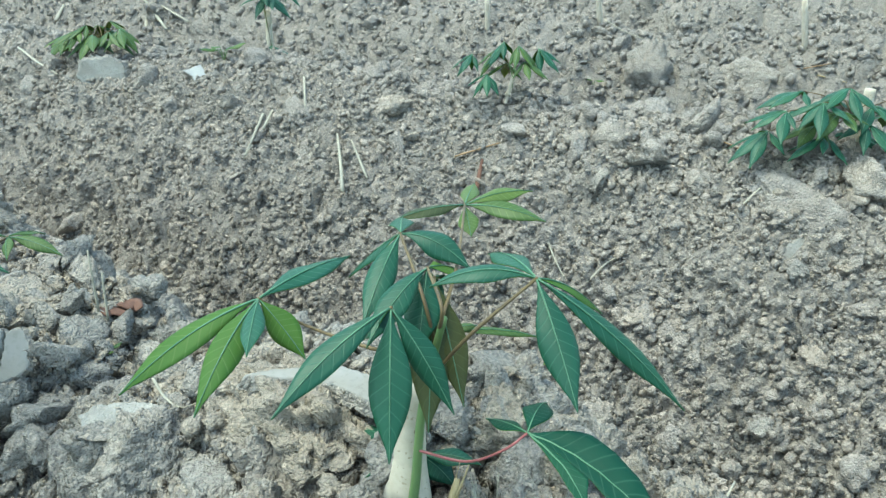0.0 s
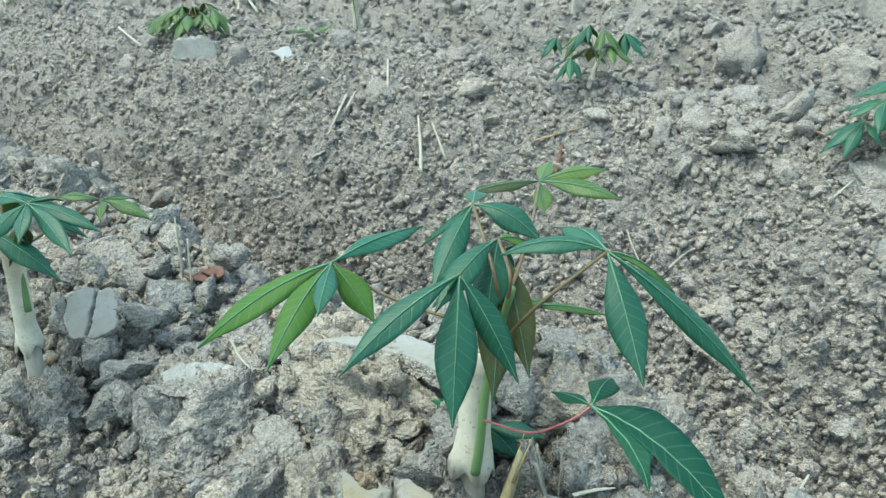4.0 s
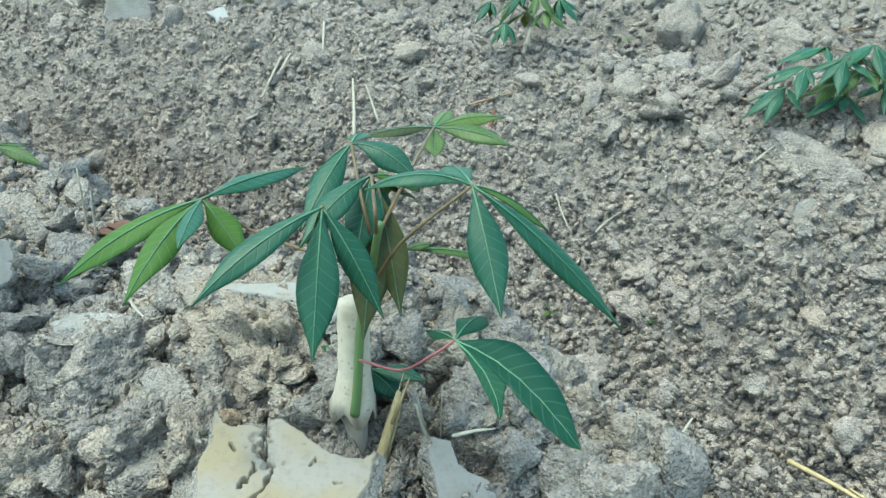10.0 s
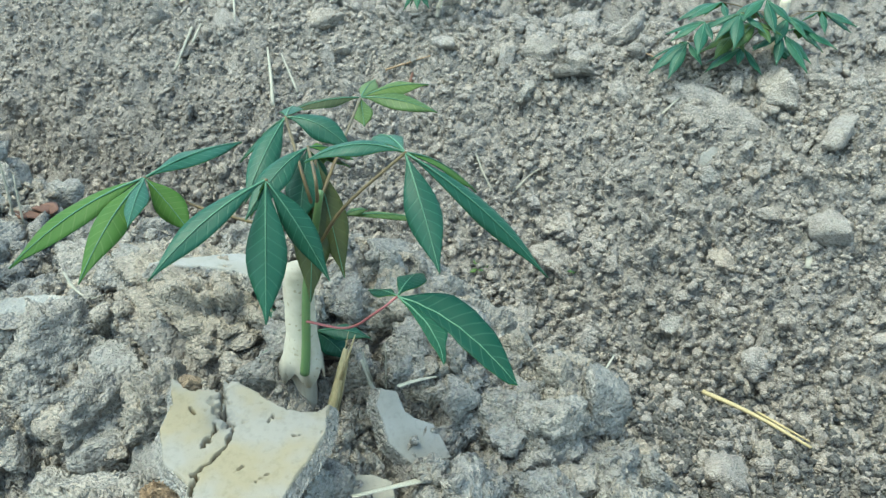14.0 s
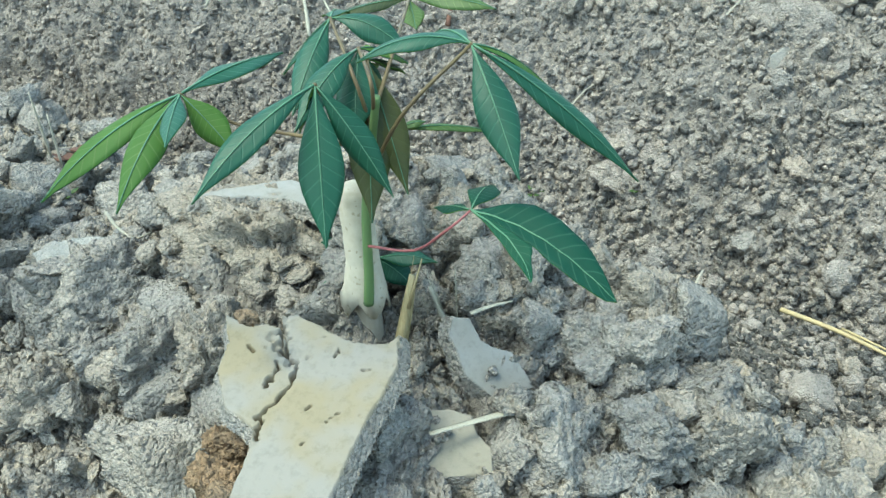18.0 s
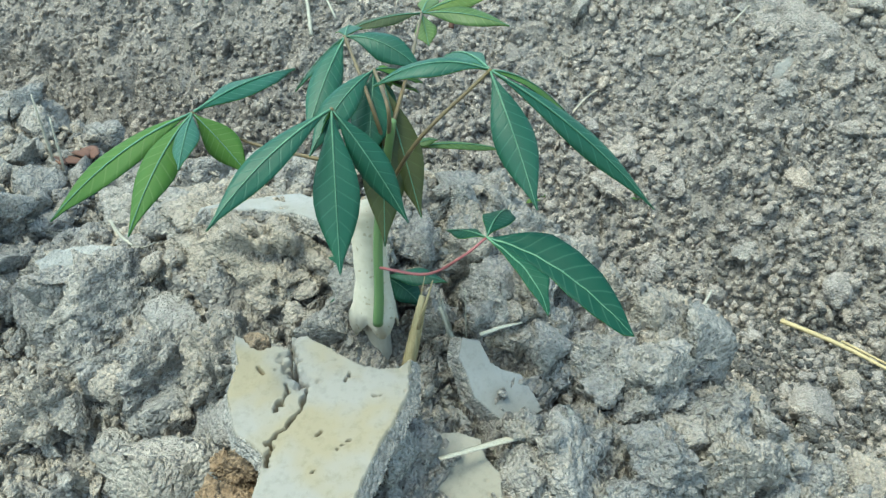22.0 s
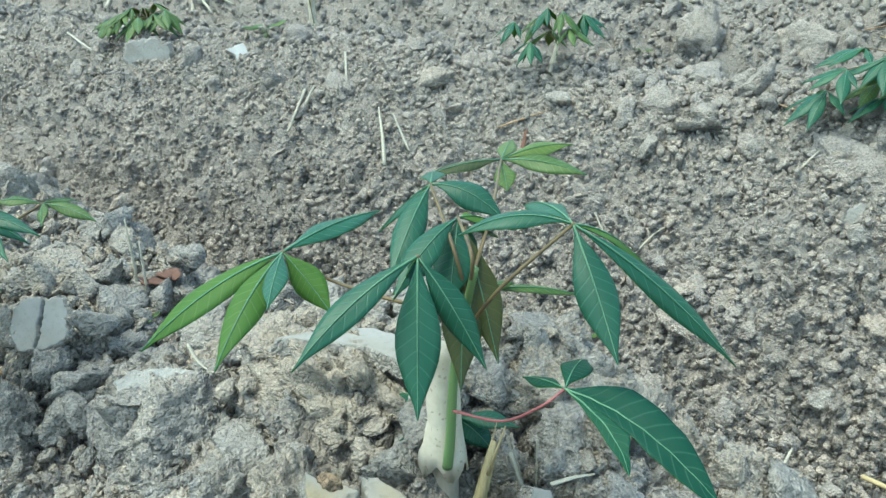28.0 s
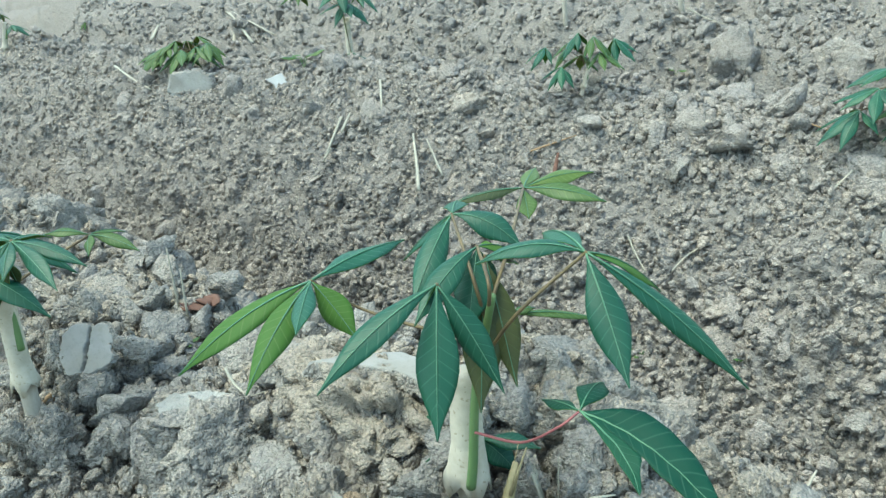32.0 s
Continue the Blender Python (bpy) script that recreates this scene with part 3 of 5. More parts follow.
def stake(plant, base, top, radius, ring=0.35, label=""):
    """A planted cutting: pale bark, swollen nodes with leaf scars, a cut end and a torn collar of bark."""
    o = plant.location
    a, b = Vector(base) - o, Vector(top) - o
    rng = random.Random(int(radius * 1e6) + int(abs(base[0]) * 1e4))
    bm = bmesh.new()
    steps, sides = 26, 18
    rings = []
    axis = (b - a).normalized()
    sx = axis.cross(Vector((0, 1, 0.1))).normalized()
    sy = axis.cross(sx)
    for i in range(steps + 1):
        t = i / steps
        node = math.exp(-((t - ring) / 0.05) ** 2) * 0.22 + math.exp(-((t - 0.85) / 0.05) ** 2) * 0.08 + math.exp(-((t - ring - 0.3) / 0.04) ** 2) * 0.05
        ringv = []
        for k in range(sides):
            an = 6.28319 * k / sides
            r = radius * ((1.08 if t > ring else 0.86) - 0.20 * t + node * (0.5 + 0.5 * math.cos(an * 3 + 0.6)) + 0.03 * math.sin(an * 5 + t * 9) + rng.uniform(-0.012, 0.012))
            ringv.append(bm.verts.new(a.lerp(b, t) + sx * (r * math.cos(an)) + sy * (r * math.sin(an))))
        rings.append(ringv)
    for i in range(steps):
        for k in range(sides):
            bm.faces.new((rings[i][k], rings[i][(k + 1) % sides], rings[i + 1][(k + 1) % sides], rings[i + 1][k])).material_index = 1 if i / steps < ring - 0.02 else 0
    bm.faces.new(rings[-1])
    bmesh.ops.recalc_face_normals(bm, faces=bm.faces)
    body = part("stake", bm, (BARK, BARK_LOW), plant, label)
    # ragged collar of bark that has split away at the lowest node and hangs in teeth
    bm = bmesh.new()
    c = a.lerp(b, ring)
    teeth = [rng.uniform(0.5, 1.2) if k % 2 else rng.uniform(-0.6, 0.1) for k in range(10)]
    rows = [[], [], [], []]
    for k in range(45):
        an = 6.28319 * k / 45
        out = sx * math.cos(an) + sy * math.sin(an)
        f = k / 4.5
        i = int(f)
        tooth = teeth[i % 10] * (1 - f + i) + teeth[(i + 1) % 10] * (f - i) + rng.uniform(-0.08, 0.08)
        flare = 1.44 + 0.12 * math.sin(an * 3 + 1) + rng.uniform(-0.03, 0.03)
        rows[0].append(bm.verts.new(c + out * (radius * 0.96) + axis * (radius * 2.4)))
        rows[1].append(bm.verts.new(c + out * (radius * (0.5 * flare + 0.50)) + axis * (radius * 0.7)))
        rows[2].append(bm.verts.new(c + out * (radius * flare) - axis * (radius * tooth)))
        rows[3].append(bm.verts.new(c + out * (radius * (flare - 0.14)) - axis * (radius * (tooth - 0.05))))
    for p, q in zip(rows, rows[1:]):
        for k in range(45):
            j = (k + 1) % 45
            bm.faces.new((p[k], q[k], q[j], p[j]))
    bmesh.ops.recalc_face_normals(bm, faces=bm.faces)
    part("bark_collar", bm, BARK, body, "torn pale bark collar")
    return body


def shoot(plant, points, r0, r1):
    o = plant.location
    bm = bmesh.new()
    line = bend([Vector(p) - o for p in points], 6)
    n = len(line)
    tube(bm, line, [r0 + (r1 - r0) * i / (n - 1) for i in range(n)], 10)
    return part("shoot", bm, SHOOT, plant)


def lumpy(seed, sub, cuts=7, knob=0.42, pits=0.06):
    """A clod of unit size: a lump broken along a few planes, with a crumbly skin. Vertices and triangles."""
    rng = random.Random(seed)
    bm = bmesh.new()
    bmesh.ops.create_icosphere(bm, subdivisions=sub, radius=1.0)
    off = Vector((rng.uniform(-50, 50), rng.uniform(-50, 50), rng.uniform(-50, 50)))
    planes = [(Vector((rng.gauss(0, 1), rng.gauss(0, 1), rng.gauss(0, 1))).normalized(), rng.uniform(0.42, 0.8) if sub > 2 else rng.uniform(0.28, 0.66)) for _ in range(cuts)]
    for v in bm.verts:
        p = v.co.copy()
        p *= 1 + knob * noise.noise(p * 1.4 + off)
        for nrm, d in planes:
            e = p.dot(nrm) - d
            if e > 0:
                p -= nrm * e
        if sub > 1:
            q = p.copy()
            crumb = rng.uniform(-0.03, 0.03)
            for f, amp in ((3.0, 0.16), (6.5, 0.12), (13.0, 0.08))[:sub - 1]:
                crumb += amp * noise.noise(q * f + off)
            for f, amp in ((3.2, 0.22), (6.5, 0.24), (12.0, 0.16))[:sub - 2]:
                crumb += amp * (0.3 - noise.voronoi(q * f + off)[0][0] ** 2)
            p *= 1 + crumb * pits / 0.06
        v.co = p
    bm.verts.ensure_lookup_table()
    vs = np.array([v.co[:] for v in bm.verts])
    fs = np.array([[v.index for v in f.verts] for f in bm.faces])
    bm.free()
    return vs, fs


def mesh_of(name, vs, fs, mat, round_off=True):
    me = bpy.data.meshes.new(name)
    me.vertices.add(len(vs))
    me.vertices.foreach_set("co", np.asarray(vs, float).ravel())
    me.loops.add(fs.size)
    me.loops.foreach_set("vertex_index", fs.ravel())
    me.polygons.add(len(fs))
    me.polygons.foreach_set("loop_start", np.arange(len(fs)) * fs.shape[1])
    me.update(calc_edges=True)
    me.materials.append(mat)
    return smooth(me) if round_off else me


def slab(name, at, turn, size, thick, mat, side_mat, label, seed=1, crack=None, res=0.0016, edge=0.10, power=3.0, category="clod", wall=0.0, outline=None):
    """A broken piece of surface crust: a flat face with a ragged outline, crumbly sides and cracks. turn: Euler degrees of its face."""
    w, h = size
    nu, nv = int(w * 1.5 / res), int(h * 1.5 / res)
    U, V = np.meshgrid(np.linspace(-0.75, 0.75, nu), np.linspace(-0.75, 0.75, nv), indexing="ij")
    x, y = U * w, V * h
    k = 100 + seed * 7
    jag = edge * 1.6 * smooth_noise(x / 0.022, y / 0.022, k) + edge * 0.9 * smooth_noise(x / 0.007, y / 0.007, k + 1)
    rad = (np.abs(2 * U) ** power + np.abs(2 * V) ** power) ** (1 / power) + jag
    if outline:
        # the distance to a broken outline, given in metres about the middle of the face
        near, inside = np.full_like(x, 9.0), np.zeros_like(x, bool)
        for (x0, y0), (x1, y1) in zip(outline, outline[1:] + outline[:1]):
            t = np.clip(((x - x0) * (x1 - x0) + (y - y0) * (y1 - y0)) / ((x1 - x0) ** 2 + (y1 - y0) ** 2), 0, 1)
            near = np.minimum(near, np.hypot(x - x0 - t * (x1 - x0), y - y0 - t * (y1 - y0)))
            inside ^= ((y0 > y) != (y1 > y)) & (x < x0 + (y - y0) * (x1 - x0) / ((y1 - y0) or 1e-9))
        rad = 1 + np.where(inside, -near, near) / (0.4 * w) + 0.5 * jag
    out = np.clip((rad - 1) / (0.07 + wall * np.clip(U * 4, 0, 1) * np.clip(1.2 - 4 * V, 0, 1)), 0, 1)
    z = 0.0016 * smooth_noise(x / 0.04, y / 0.04, k + 2) + 0.0005 * smooth_noise(x / 0.006, y / 0.006, k + 3)
    z = z - 0.0022 * np.clip(smooth_noise(x / 0.0034 + 2 * smooth_noise(x / 0.006, y / 0.006, k + 7), y / 0.0028, k + 4) * 9 - 3.4, 0, 1) * (smooth_noise(x / 0.025, y / 0.025, k + 6) > 0.2)
    if crack:
        # cracks: straight runs with a ragged wander, given in shares of the slab
        for x0, y0, x1, y1, wid in crack:
            t = np.clip(((U - x0) * (x1 - x0) + (V - y0) * (y1 - y0)) / ((x1 - x0) ** 2 + (y1 - y0) ** 2), 0, 1)
            deep = wid > 0.001
            wander = 0.045 * smooth_noise(x / 0.010, y / 0.010, k + 5) + 0.025 * smooth_noise(x / 0.003, y / 0.003, k + 10) + 0.02 * smooth_noise(x / 0.0015, y / 0.0015, k + 12)
            wid = wid * (0.45 + 1.3 * np.clip(0.5 + smooth_noise(x / 0.004, y / 0.004, k + 13), 0, 1))
            d = np.hypot((U - x0 - t * (x1 - x0) + wander) * w, (V - y0 - t * (y1 - y0)) * h)
            z = z - 0.012 * np.clip(1.5 - d / wid, 0, 1) - (0.0022 if deep else 0.0) * np.clip(2 - d / (2.6 * wid), 0, 1) * np.clip(6 * smooth_noise(x / 0.004, y / 0.004, k + 11) + 0.2, 0, 1)
    crumb = lumps(x, y, 0.012, k + 8, 0.8) + 0.6 * lumps(x, y, 0.006, k + 14, 0.8)
    z = np.where(out > 0, z - thick * out ** 0.8 + 0.35 * crumb * np.clip(out * 3, 0, 1) + 0.003 * smooth_noise(x / 0.0015, y / 0.0015, k + 9), z)
    P = np.stack((x * (1 + 0.03 * out), y * (1 + 0.03 * out), z), -1).reshape(-1, 3)
    a = np.arange(nu * nv).reshape(nu, nv)
    fs = np.stack((a[:-1, :-1], a[1:, :-1], a[1:, 1:], a[:-1, 1:]), -1).reshape(-1, 4)
    side = (out[:-1, :-1] + out[1:, 1:]).reshape(-1) > 0.25
    keep = (out[:-1, :-1] + out[1:, 1:]).reshape(-1) < 1.99
    me = mesh_of(name, P, fs[keep], mat, False)
    me.materials.append(side_mat)
    me.polygons.foreach_set("material_index", side[keep].astype(np.int32))
    ob = new(name, me)
    ob.matrix_world = pose(*at, *turn)
    return tagged(ob, label, category)


def stick(name, points, r, mat, label, category="straw", flat=0.45, parent=None, group="", taper=0.5, split=0):
    """A straw, twig or root along a few points; split adds torn fibres at its end."""
    o = Vector(points[0])
    bm = bmesh.new()
    line = bend([Vector(p) - o for p in points], 5)
    n = len(line)
    tube(bm, line, [r * (1 - (1 - taper) * (i / (n - 1)) ** 2) for i in range(n)], 6, 0, flat)
    for k in range(split):
        d = (line[-1] - line[-2]).normalized()
        off = Vector((math.sin(k * 2.4), math.cos(k * 2.4), 0.3)) * r * 1.5
        tube(bm, [line[-3] + off * 0.4, line[-1] + off + d * (r * (2 + k))], [r * 0.35, r * 0.1], 4, 0, 0.5)
    ob = part(name, bm, mat, None)
    ob.location = o
    return tagged(ob, label, category, group)

# ---- the planted cassava on the hump ----
cassava = base_of("cassava_plant", (-0.0215, 0.4430, 0.3820), "young cassava with drooping dark green leaves on a pale cutting", "plant", "cassava plants")
stake(cassava, (-0.0225, 0.4430, 0.3820), (-0.0190, 0.4430, 0.5130), 0.0112, 0.40, "pale cut stake with smooth bark")
shoot(cassava, [(-0.0185, 0.4285, 0.4360), (-0.0155, 0.4265, 0.4600), (-0.0111, 0.4220, 0.5087), (-0.0050, 0.4260, 0.5400), (0.0036, 0.4120, 0.5813)], 0.0034, 0.0022)
leaf(cassava, (-0.0245, 0.3950, 0.5965), [(-0.0051, 0.4280, 0.5246), (-0.0141, 0.4120, 0.5623)], [
    ((-0.0245, 0.3528, 0.5265), 0.0232, 0.004, 0.12),
    ((0.0095, 0.3813, 0.5375), 0.0162, 0.008, 0.25),
    ((-0.0800, 0.3385, 0.5640), 0.0160, 0.012, 0.45),
    ((-0.0472, 0.4462, 0.5485), 0.0172, 0.004, 0.50)], "old", PETIOLE, 0.0011)
leaf(cassava, (-0.0067, 0.4492, 0.5957), [(-0.0010, 0.4280, 0.5591), (0.0028, 0.4020, 0.5926)], [
    ((-0.0390, 0.3960, 0.5712), 0.0175, 0.012, 0.35),
    ((-0.0114, 0.4165, 0.5565), 0.0226, 0.004, 0.15),
    ((0.0178, 0.4921, 0.5704), 0.0174, 0.008, 0.60, "under"),
    ((-0.0024, 0.4674, 0.5457), 0.0156, 0.004, 0.30)], "old", PETIOLE, 0.0011)
leaf(cassava, (-0.0252, 0.4861, 0.6031), [(-0.0019, 0.4280, 0.5551), (-0.0098, 0.4320, 0.5880)], [
    ((-0.0443, 0.4234, 0.5695), 0.0177, 0.008, 0.30),
    ((0.0204, 0.4710, 0.5839), 0.0182, 0.014, 0.50),
    ((-0.0620, 0.5009, 0.5657), 0.0145, 0.006, 0.80),
    ((-0.0292, 0.5670, 0.5831), 0.0175, 0.008, 0.80)], "old", PETIOLE, 0.0011)
leaf(cassava, (0.0169, 0.6074, 0.5789), [(0.0018, 0.4280, 0.5708), (0.0114, 0.4820, 0.5854)], [
    ((-0.0360, 0.5759, 0.5785), 0.0151, 0.006, 0.75, "shade"),
    ((0.0727, 0.6343, 0.5814), 0.0164, 0.008, 0.70),
    ((0.0790, 0.5846, 0.5734), 0.0172, 0.008, 0.55),
    ((0.0215, 0.5699, 0.5673), 0.0160, 0.002, 0.10),
    ((0.0261, 0.6759, 0.5744), 0.0153, 0.004, 0.70)], "young", PETIOLE, 0.0011)
leaf(cassava, (-0.0029, 0.4508, 0.5886), [(-0.0000, 0.4280, 0.5630)], [
    ((-0.0060, 0.4014, 0.5110), 0.0250, 0.004, 0.05),
    ((0.0150, 0.4120, 0.5220), 0.0200, 0.004, 0.05),
    ((-0.0110, 0.5193, 0.5365), 0.0187, 0.004, 0.30),
    ((0.0150, 0.4988, 0.5618), 0.0153, 0.006, 0.70)], "shade", PETIOLE, 0.0011)
leaf(cassava, (0.0547, 0.4118, 0.6059), [(-0.0030, 0.4280, 0.5350), (0.0187, 0.4020, 0.5765)], [
    ((-0.0044, 0.4118, 0.6006), 0.0155, 0.016, 0.75),
    ((0.0735, 0.3613, 0.5530), 0.0205, 0.006, 0.20),
    ((0.1430, 0.4054, 0.5240), 0.0149, 0.014, 0.55),
    ((0.1009, 0.4535, 0.5618), 0.0180, 0.012, 0.75, "under"),
    ((0.0315, 0.4990, 0.5832), 0.0174, 0.012, 0.75)], "old", PETIOLE, 0.0011)
leaf(cassava, (-0.1073, 0.4374, 0.5809), [(-0.0033, 0.4280, 0.5431), (-0.0386, 0.4120, 0.5620), (-0.0855, 0.4549, 0.5543)], [
    ((-0.1797, 0.3920, 0.5430), 0.0206, 0.014, 0.62, "under"),
    ((-0.1270, 0.3615, 0.5494), 0.0193, 0.012, 0.35, "under"),
    ((-0.1015, 0.3808, 0.5747), 0.0137, 0.004, 0.35),
    ((-0.0781, 0.4188, 0.5505), 0.0179, 0.004, 0.30, "under"),
    ((-0.0621, 0.5123, 0.5764), 0.0203, 0.008, 0.75)], "old", PETIOLE, 0.0011)
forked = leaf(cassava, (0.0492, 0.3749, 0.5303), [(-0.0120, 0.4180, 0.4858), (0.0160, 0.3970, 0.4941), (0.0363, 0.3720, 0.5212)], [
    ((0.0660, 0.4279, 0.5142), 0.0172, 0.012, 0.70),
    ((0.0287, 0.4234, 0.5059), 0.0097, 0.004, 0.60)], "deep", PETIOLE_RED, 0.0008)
fork_hub, fork_tip, fork_short = Vector((0.0492, 0.3749, 0.5303)), Vector((0.1140, 0.3150, 0.5100)), Vector((0.0745, 0.3235, 0.5130))
seam = [(0.0, 0.0), (0.18, 0.09), (0.353, 0.188)]
joined_lobe(forked, cassava.location, fork_hub, fork_tip, fork_short, [(0.0, 0.0), (0.41, -0.45), (0.87, -0.89), (1.11, -0.72), (1.07, -0.34), (1.0, 0.0)], [(0.0, 0.0), (0.36, -0.13), (0.70, -0.12), (1.0, 0.0)], seam + [(0.442, 0.293), (0.626, 0.28), (0.818, 0.187), (1.0, 0.0)])
joined_lobe(forked, cassava.location, fork_hub, fork_tip, fork_short, seam + [(0.30, 0.33), (0.20, 0.54), (0.10, 0.80), (0.0, 1.0)], [(0.0, 0.0), (0.12, 0.30), (0.10, 0.65), (0.0, 1.0)], [(0.0, 0.0), (0.01, 0.18), (0.01, 0.36), (-0.01, 0.73), (0.0, 1.0)])
leaf(cassava, (-0.0162, 0.4695, 0.4439), [(-0.0152, 0.4320, 0.4897)], [
    ((0.0269, 0.4543, 0.4473), 0.0141, 0.008, 0.75),
    ((0.0099, 0.4588, 0.4240), 0.0187, 0.008, 0.40),
    ((-0.0533, 0.4620, 0.4301), 0.0110, 0.006, 0.60),
    ((-0.0785, 0.5304, 0.4306), 0.0112, 0.004, 0.70)], "old", PETIOLE, 0.0011)
leaf(cassava, (0.0062, 0.5098, 0.5188), [(-0.0014, 0.4320, 0.5330)], [
    ((0.0248, 0.5119, 0.5227), 0.0085, 0.004, 0.70, "young"),
    ((0.0708, 0.5255, 0.5057), 0.0096, 0.008, 0.80)], "young", PETIOLE, 0.0011)

# ---- clods and crumbs of soil ----
KEEP_CLEAR = [(-0.105, 0.53, 0.055), (-0.265, 0.545, 0.04), (-0.022, 0.443, 0.036), (-0.045, 0.40, 0.05), (-0.045, 0.34, 0.075), (0.06, 0.412, 0.034), (0.035, 0.365, 0.03), (-0.02, 0.285, 0.05)]
VARIANTS = [mesh_of("clod", *lumpy(k, 5 if k < 9 else 4, 6 + k % 4), CLOD, False) for k in range(14)]
SMALL = [mesh_of("clod", *lumpy(40 + k, 4, 7 + k % 4, 0.3), CLOD, False) for k in range(14)]


def clod(at, size, seed, mat=None, flat=0.8):
    """A named clod, resting in the soil: one of the broken shapes, turned and stretched."""
    rng = random.Random(seed)
    me = VARIANTS[seed % 14 if at[1] < 0.95 else 9 + seed % 5]
    if mat:
        me = me.copy()
        me.materials[0] = mat
    ob = new("clod", me)
    ob.matrix_world = pose(*at, rng.uniform(-25, 25), rng.uniform(-25, 25), rng.uniform(0, 360)) @ Matrix.Diagonal((size[0] / 1.6, size[1] / 1.6, size[2] / 1.6 * flat / 0.8, 1))
    return ob


def surface(x, y):
    """The crumbled surface and its normal, at many places."""
    h = shape(x, y)
    e = 0.01
    gx, gy = (shape(x + e, y) - shape(x - e, y)) / (2 * e), (shape(x, y + e) - shape(x, y - e)) / (2 * e)
    ln = np.sqrt(1 + gx * gx + gy * gy)
    nr = np.stack((-gx / ln, -gy / ln, 1 / ln), -1)
    return np.stack((x, y, h), -1) + nr * rough(x, y, h, np.hypot(x, y))[:, None], nr


def scatter(name, count, region, sizes, seed, mat, sub, label, shapes=10, sink=0.2):
    """Crumbs without number over a stretch of ground, joined."""
    rs = np.random.RandomState(seed)
    x, y = region(rs, count)
    ok = np.ones(len(x), bool)
    for cx, cy, cr in KEEP_CLEAR:
        ok &= np.hypot(x - cx, y - cy) > cr
    if sizes[1] > 0.006:
        x, y = x[ok], y[ok]
    c, nr = surface(x, y)
    r = sizes[0] + (sizes[1] - sizes[0]) * rs.rand(len(x)) ** 2.3
    vs_all, fs_all, base = [], [], 0
    kinds = [lumpy(200 + seed * 20 + k, sub, 6 + k % 4) for k in range(shapes)]
    which = rs.randint(0, shapes, len(x))
    for k, (vs, fs) in enumerate(kinds):
        i = np.where(which == k)[0]
        q = rs.randn(len(i), 4)
        q /= np.linalg.norm(q, axis=1, keepdims=True)
        w, a, b, d = q.T
        R = np.stack((1 - 2 * (b * b + d * d), 2 * (a * b - w * d), 2 * (a * d + w * b), 2 * (a * b + w * d), 1 - 2 * (a * a + d * d), 2 * (b * d - w * a),
                      2 * (a * d - w * b), 2 * (b * d + w * a), 1 - 2 * (a * a + b * b)), -1).reshape(-1, 3, 3)
        stretch = 0.5 + 1.05 * rs.rand(len(i), 1, 3)
        p = np.einsum("nij,nvj->nvi", R, vs[None] * stretch) * r[i, None, None] + (c[i] + nr[i] * (r[i, None] * (0.6 - sink)))[:, None, :]
        vs_all.append(p.reshape(-1, 3))
        fs_all.append((fs[None] + (np.arange(len(i)) * len(vs))[:, None, None]).reshape(-1, 3) + base)
        base += len(i) * len(vs)
    return tagged(new(name, mesh_of(name, np.concatenate(vs_all), np.concatenate(fs_all), mat, False)), label, "soil", kind="stuff")


def far_ridge(rs, n):
    s, n_ = -0.3 + 4.6 * rs.rand(n) ** 1.2, rs.uniform(0.50, 1.75, n)
    return s * DS[0] + n_ * DN[0], s * DS[1] + n_ * DN[1]


def third_ridge(rs, n):
    s, n_ = -0.7 + 5.6 * rs.rand(n) ** 1.3, 1.45 + 2.6 * rs.rand(n) ** 1.5
    return s * DS[0] + n_ * DN[0], s * DS[1] + n_ * DN[1]


def near_top(rs, n):
    """The stretch of the near ridge before the camera, thinner towards its flanks."""
    s, n_ = rs.uniform(-0.30, 1.15, n), 0.50 - np.abs(rs.normal(0, 0.22, n))
    return s * DS[0] + n_ * DN[0], s * DS[1] + n_ * DN[1]


def furrow(rs, n):
    """The far furrow and the slope that rises from it."""
    s, n_ = -0.55 + 5.0 * rs.rand(n) ** 2.0, rs.uniform(0.68, 1.66, n)
    return s * DS[0] + n_ * DN[0], s * DS[1] + n_ * DN[1]


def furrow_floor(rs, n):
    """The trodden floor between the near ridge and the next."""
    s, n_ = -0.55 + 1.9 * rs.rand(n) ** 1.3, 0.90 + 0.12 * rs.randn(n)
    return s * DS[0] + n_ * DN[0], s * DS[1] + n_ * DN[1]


scatter("soil_crumbs", 11000, near_top, (0.003, 0.011), 3, CLOD, 2, "small dry soil crumbs strewn over the near ridge", sink=0.1)
scatter("soil_crumbs", 58000, furrow, (0.0020, 0.0095), 4, CLOD_DULL, 1, "small dry soil crumbs strewn over the sloping ridge", sink=0.3)
# the floor's shade is coloured into these moist crumbs
scatter("soil_crumbs", 19000, furrow_floor, (0.0026, 0.0100), 10, CLOD_DAMP_SHADED, 1, "damp furrow-floor soil crumbs, their colour darkened for shade", sink=0.15)
scatter("soil_crumbs", 1500, furrow, (0.007, 0.017), 7, CLOD_DULL, 2, "dry soil lumps strewn over the sloping ridge", sink=0.42)
scatter("soil_crumbs", 30000, far_ridge, (0.004, 0.013), 8, CLOD_DULL, 1, "dry soil crumbs along the sloping ridge", sink=0.42)
scatter("soil_grit", 9000, near_top, (0.0015, 0.005), 6, CLOD, 1, "fine soil grit over the near ridge")
scatter("soil_clods", 600, near_top, (0.008, 0.026), 9, CLOD, 3, "broken dry clods piled over the near ridge", sink=0.2)
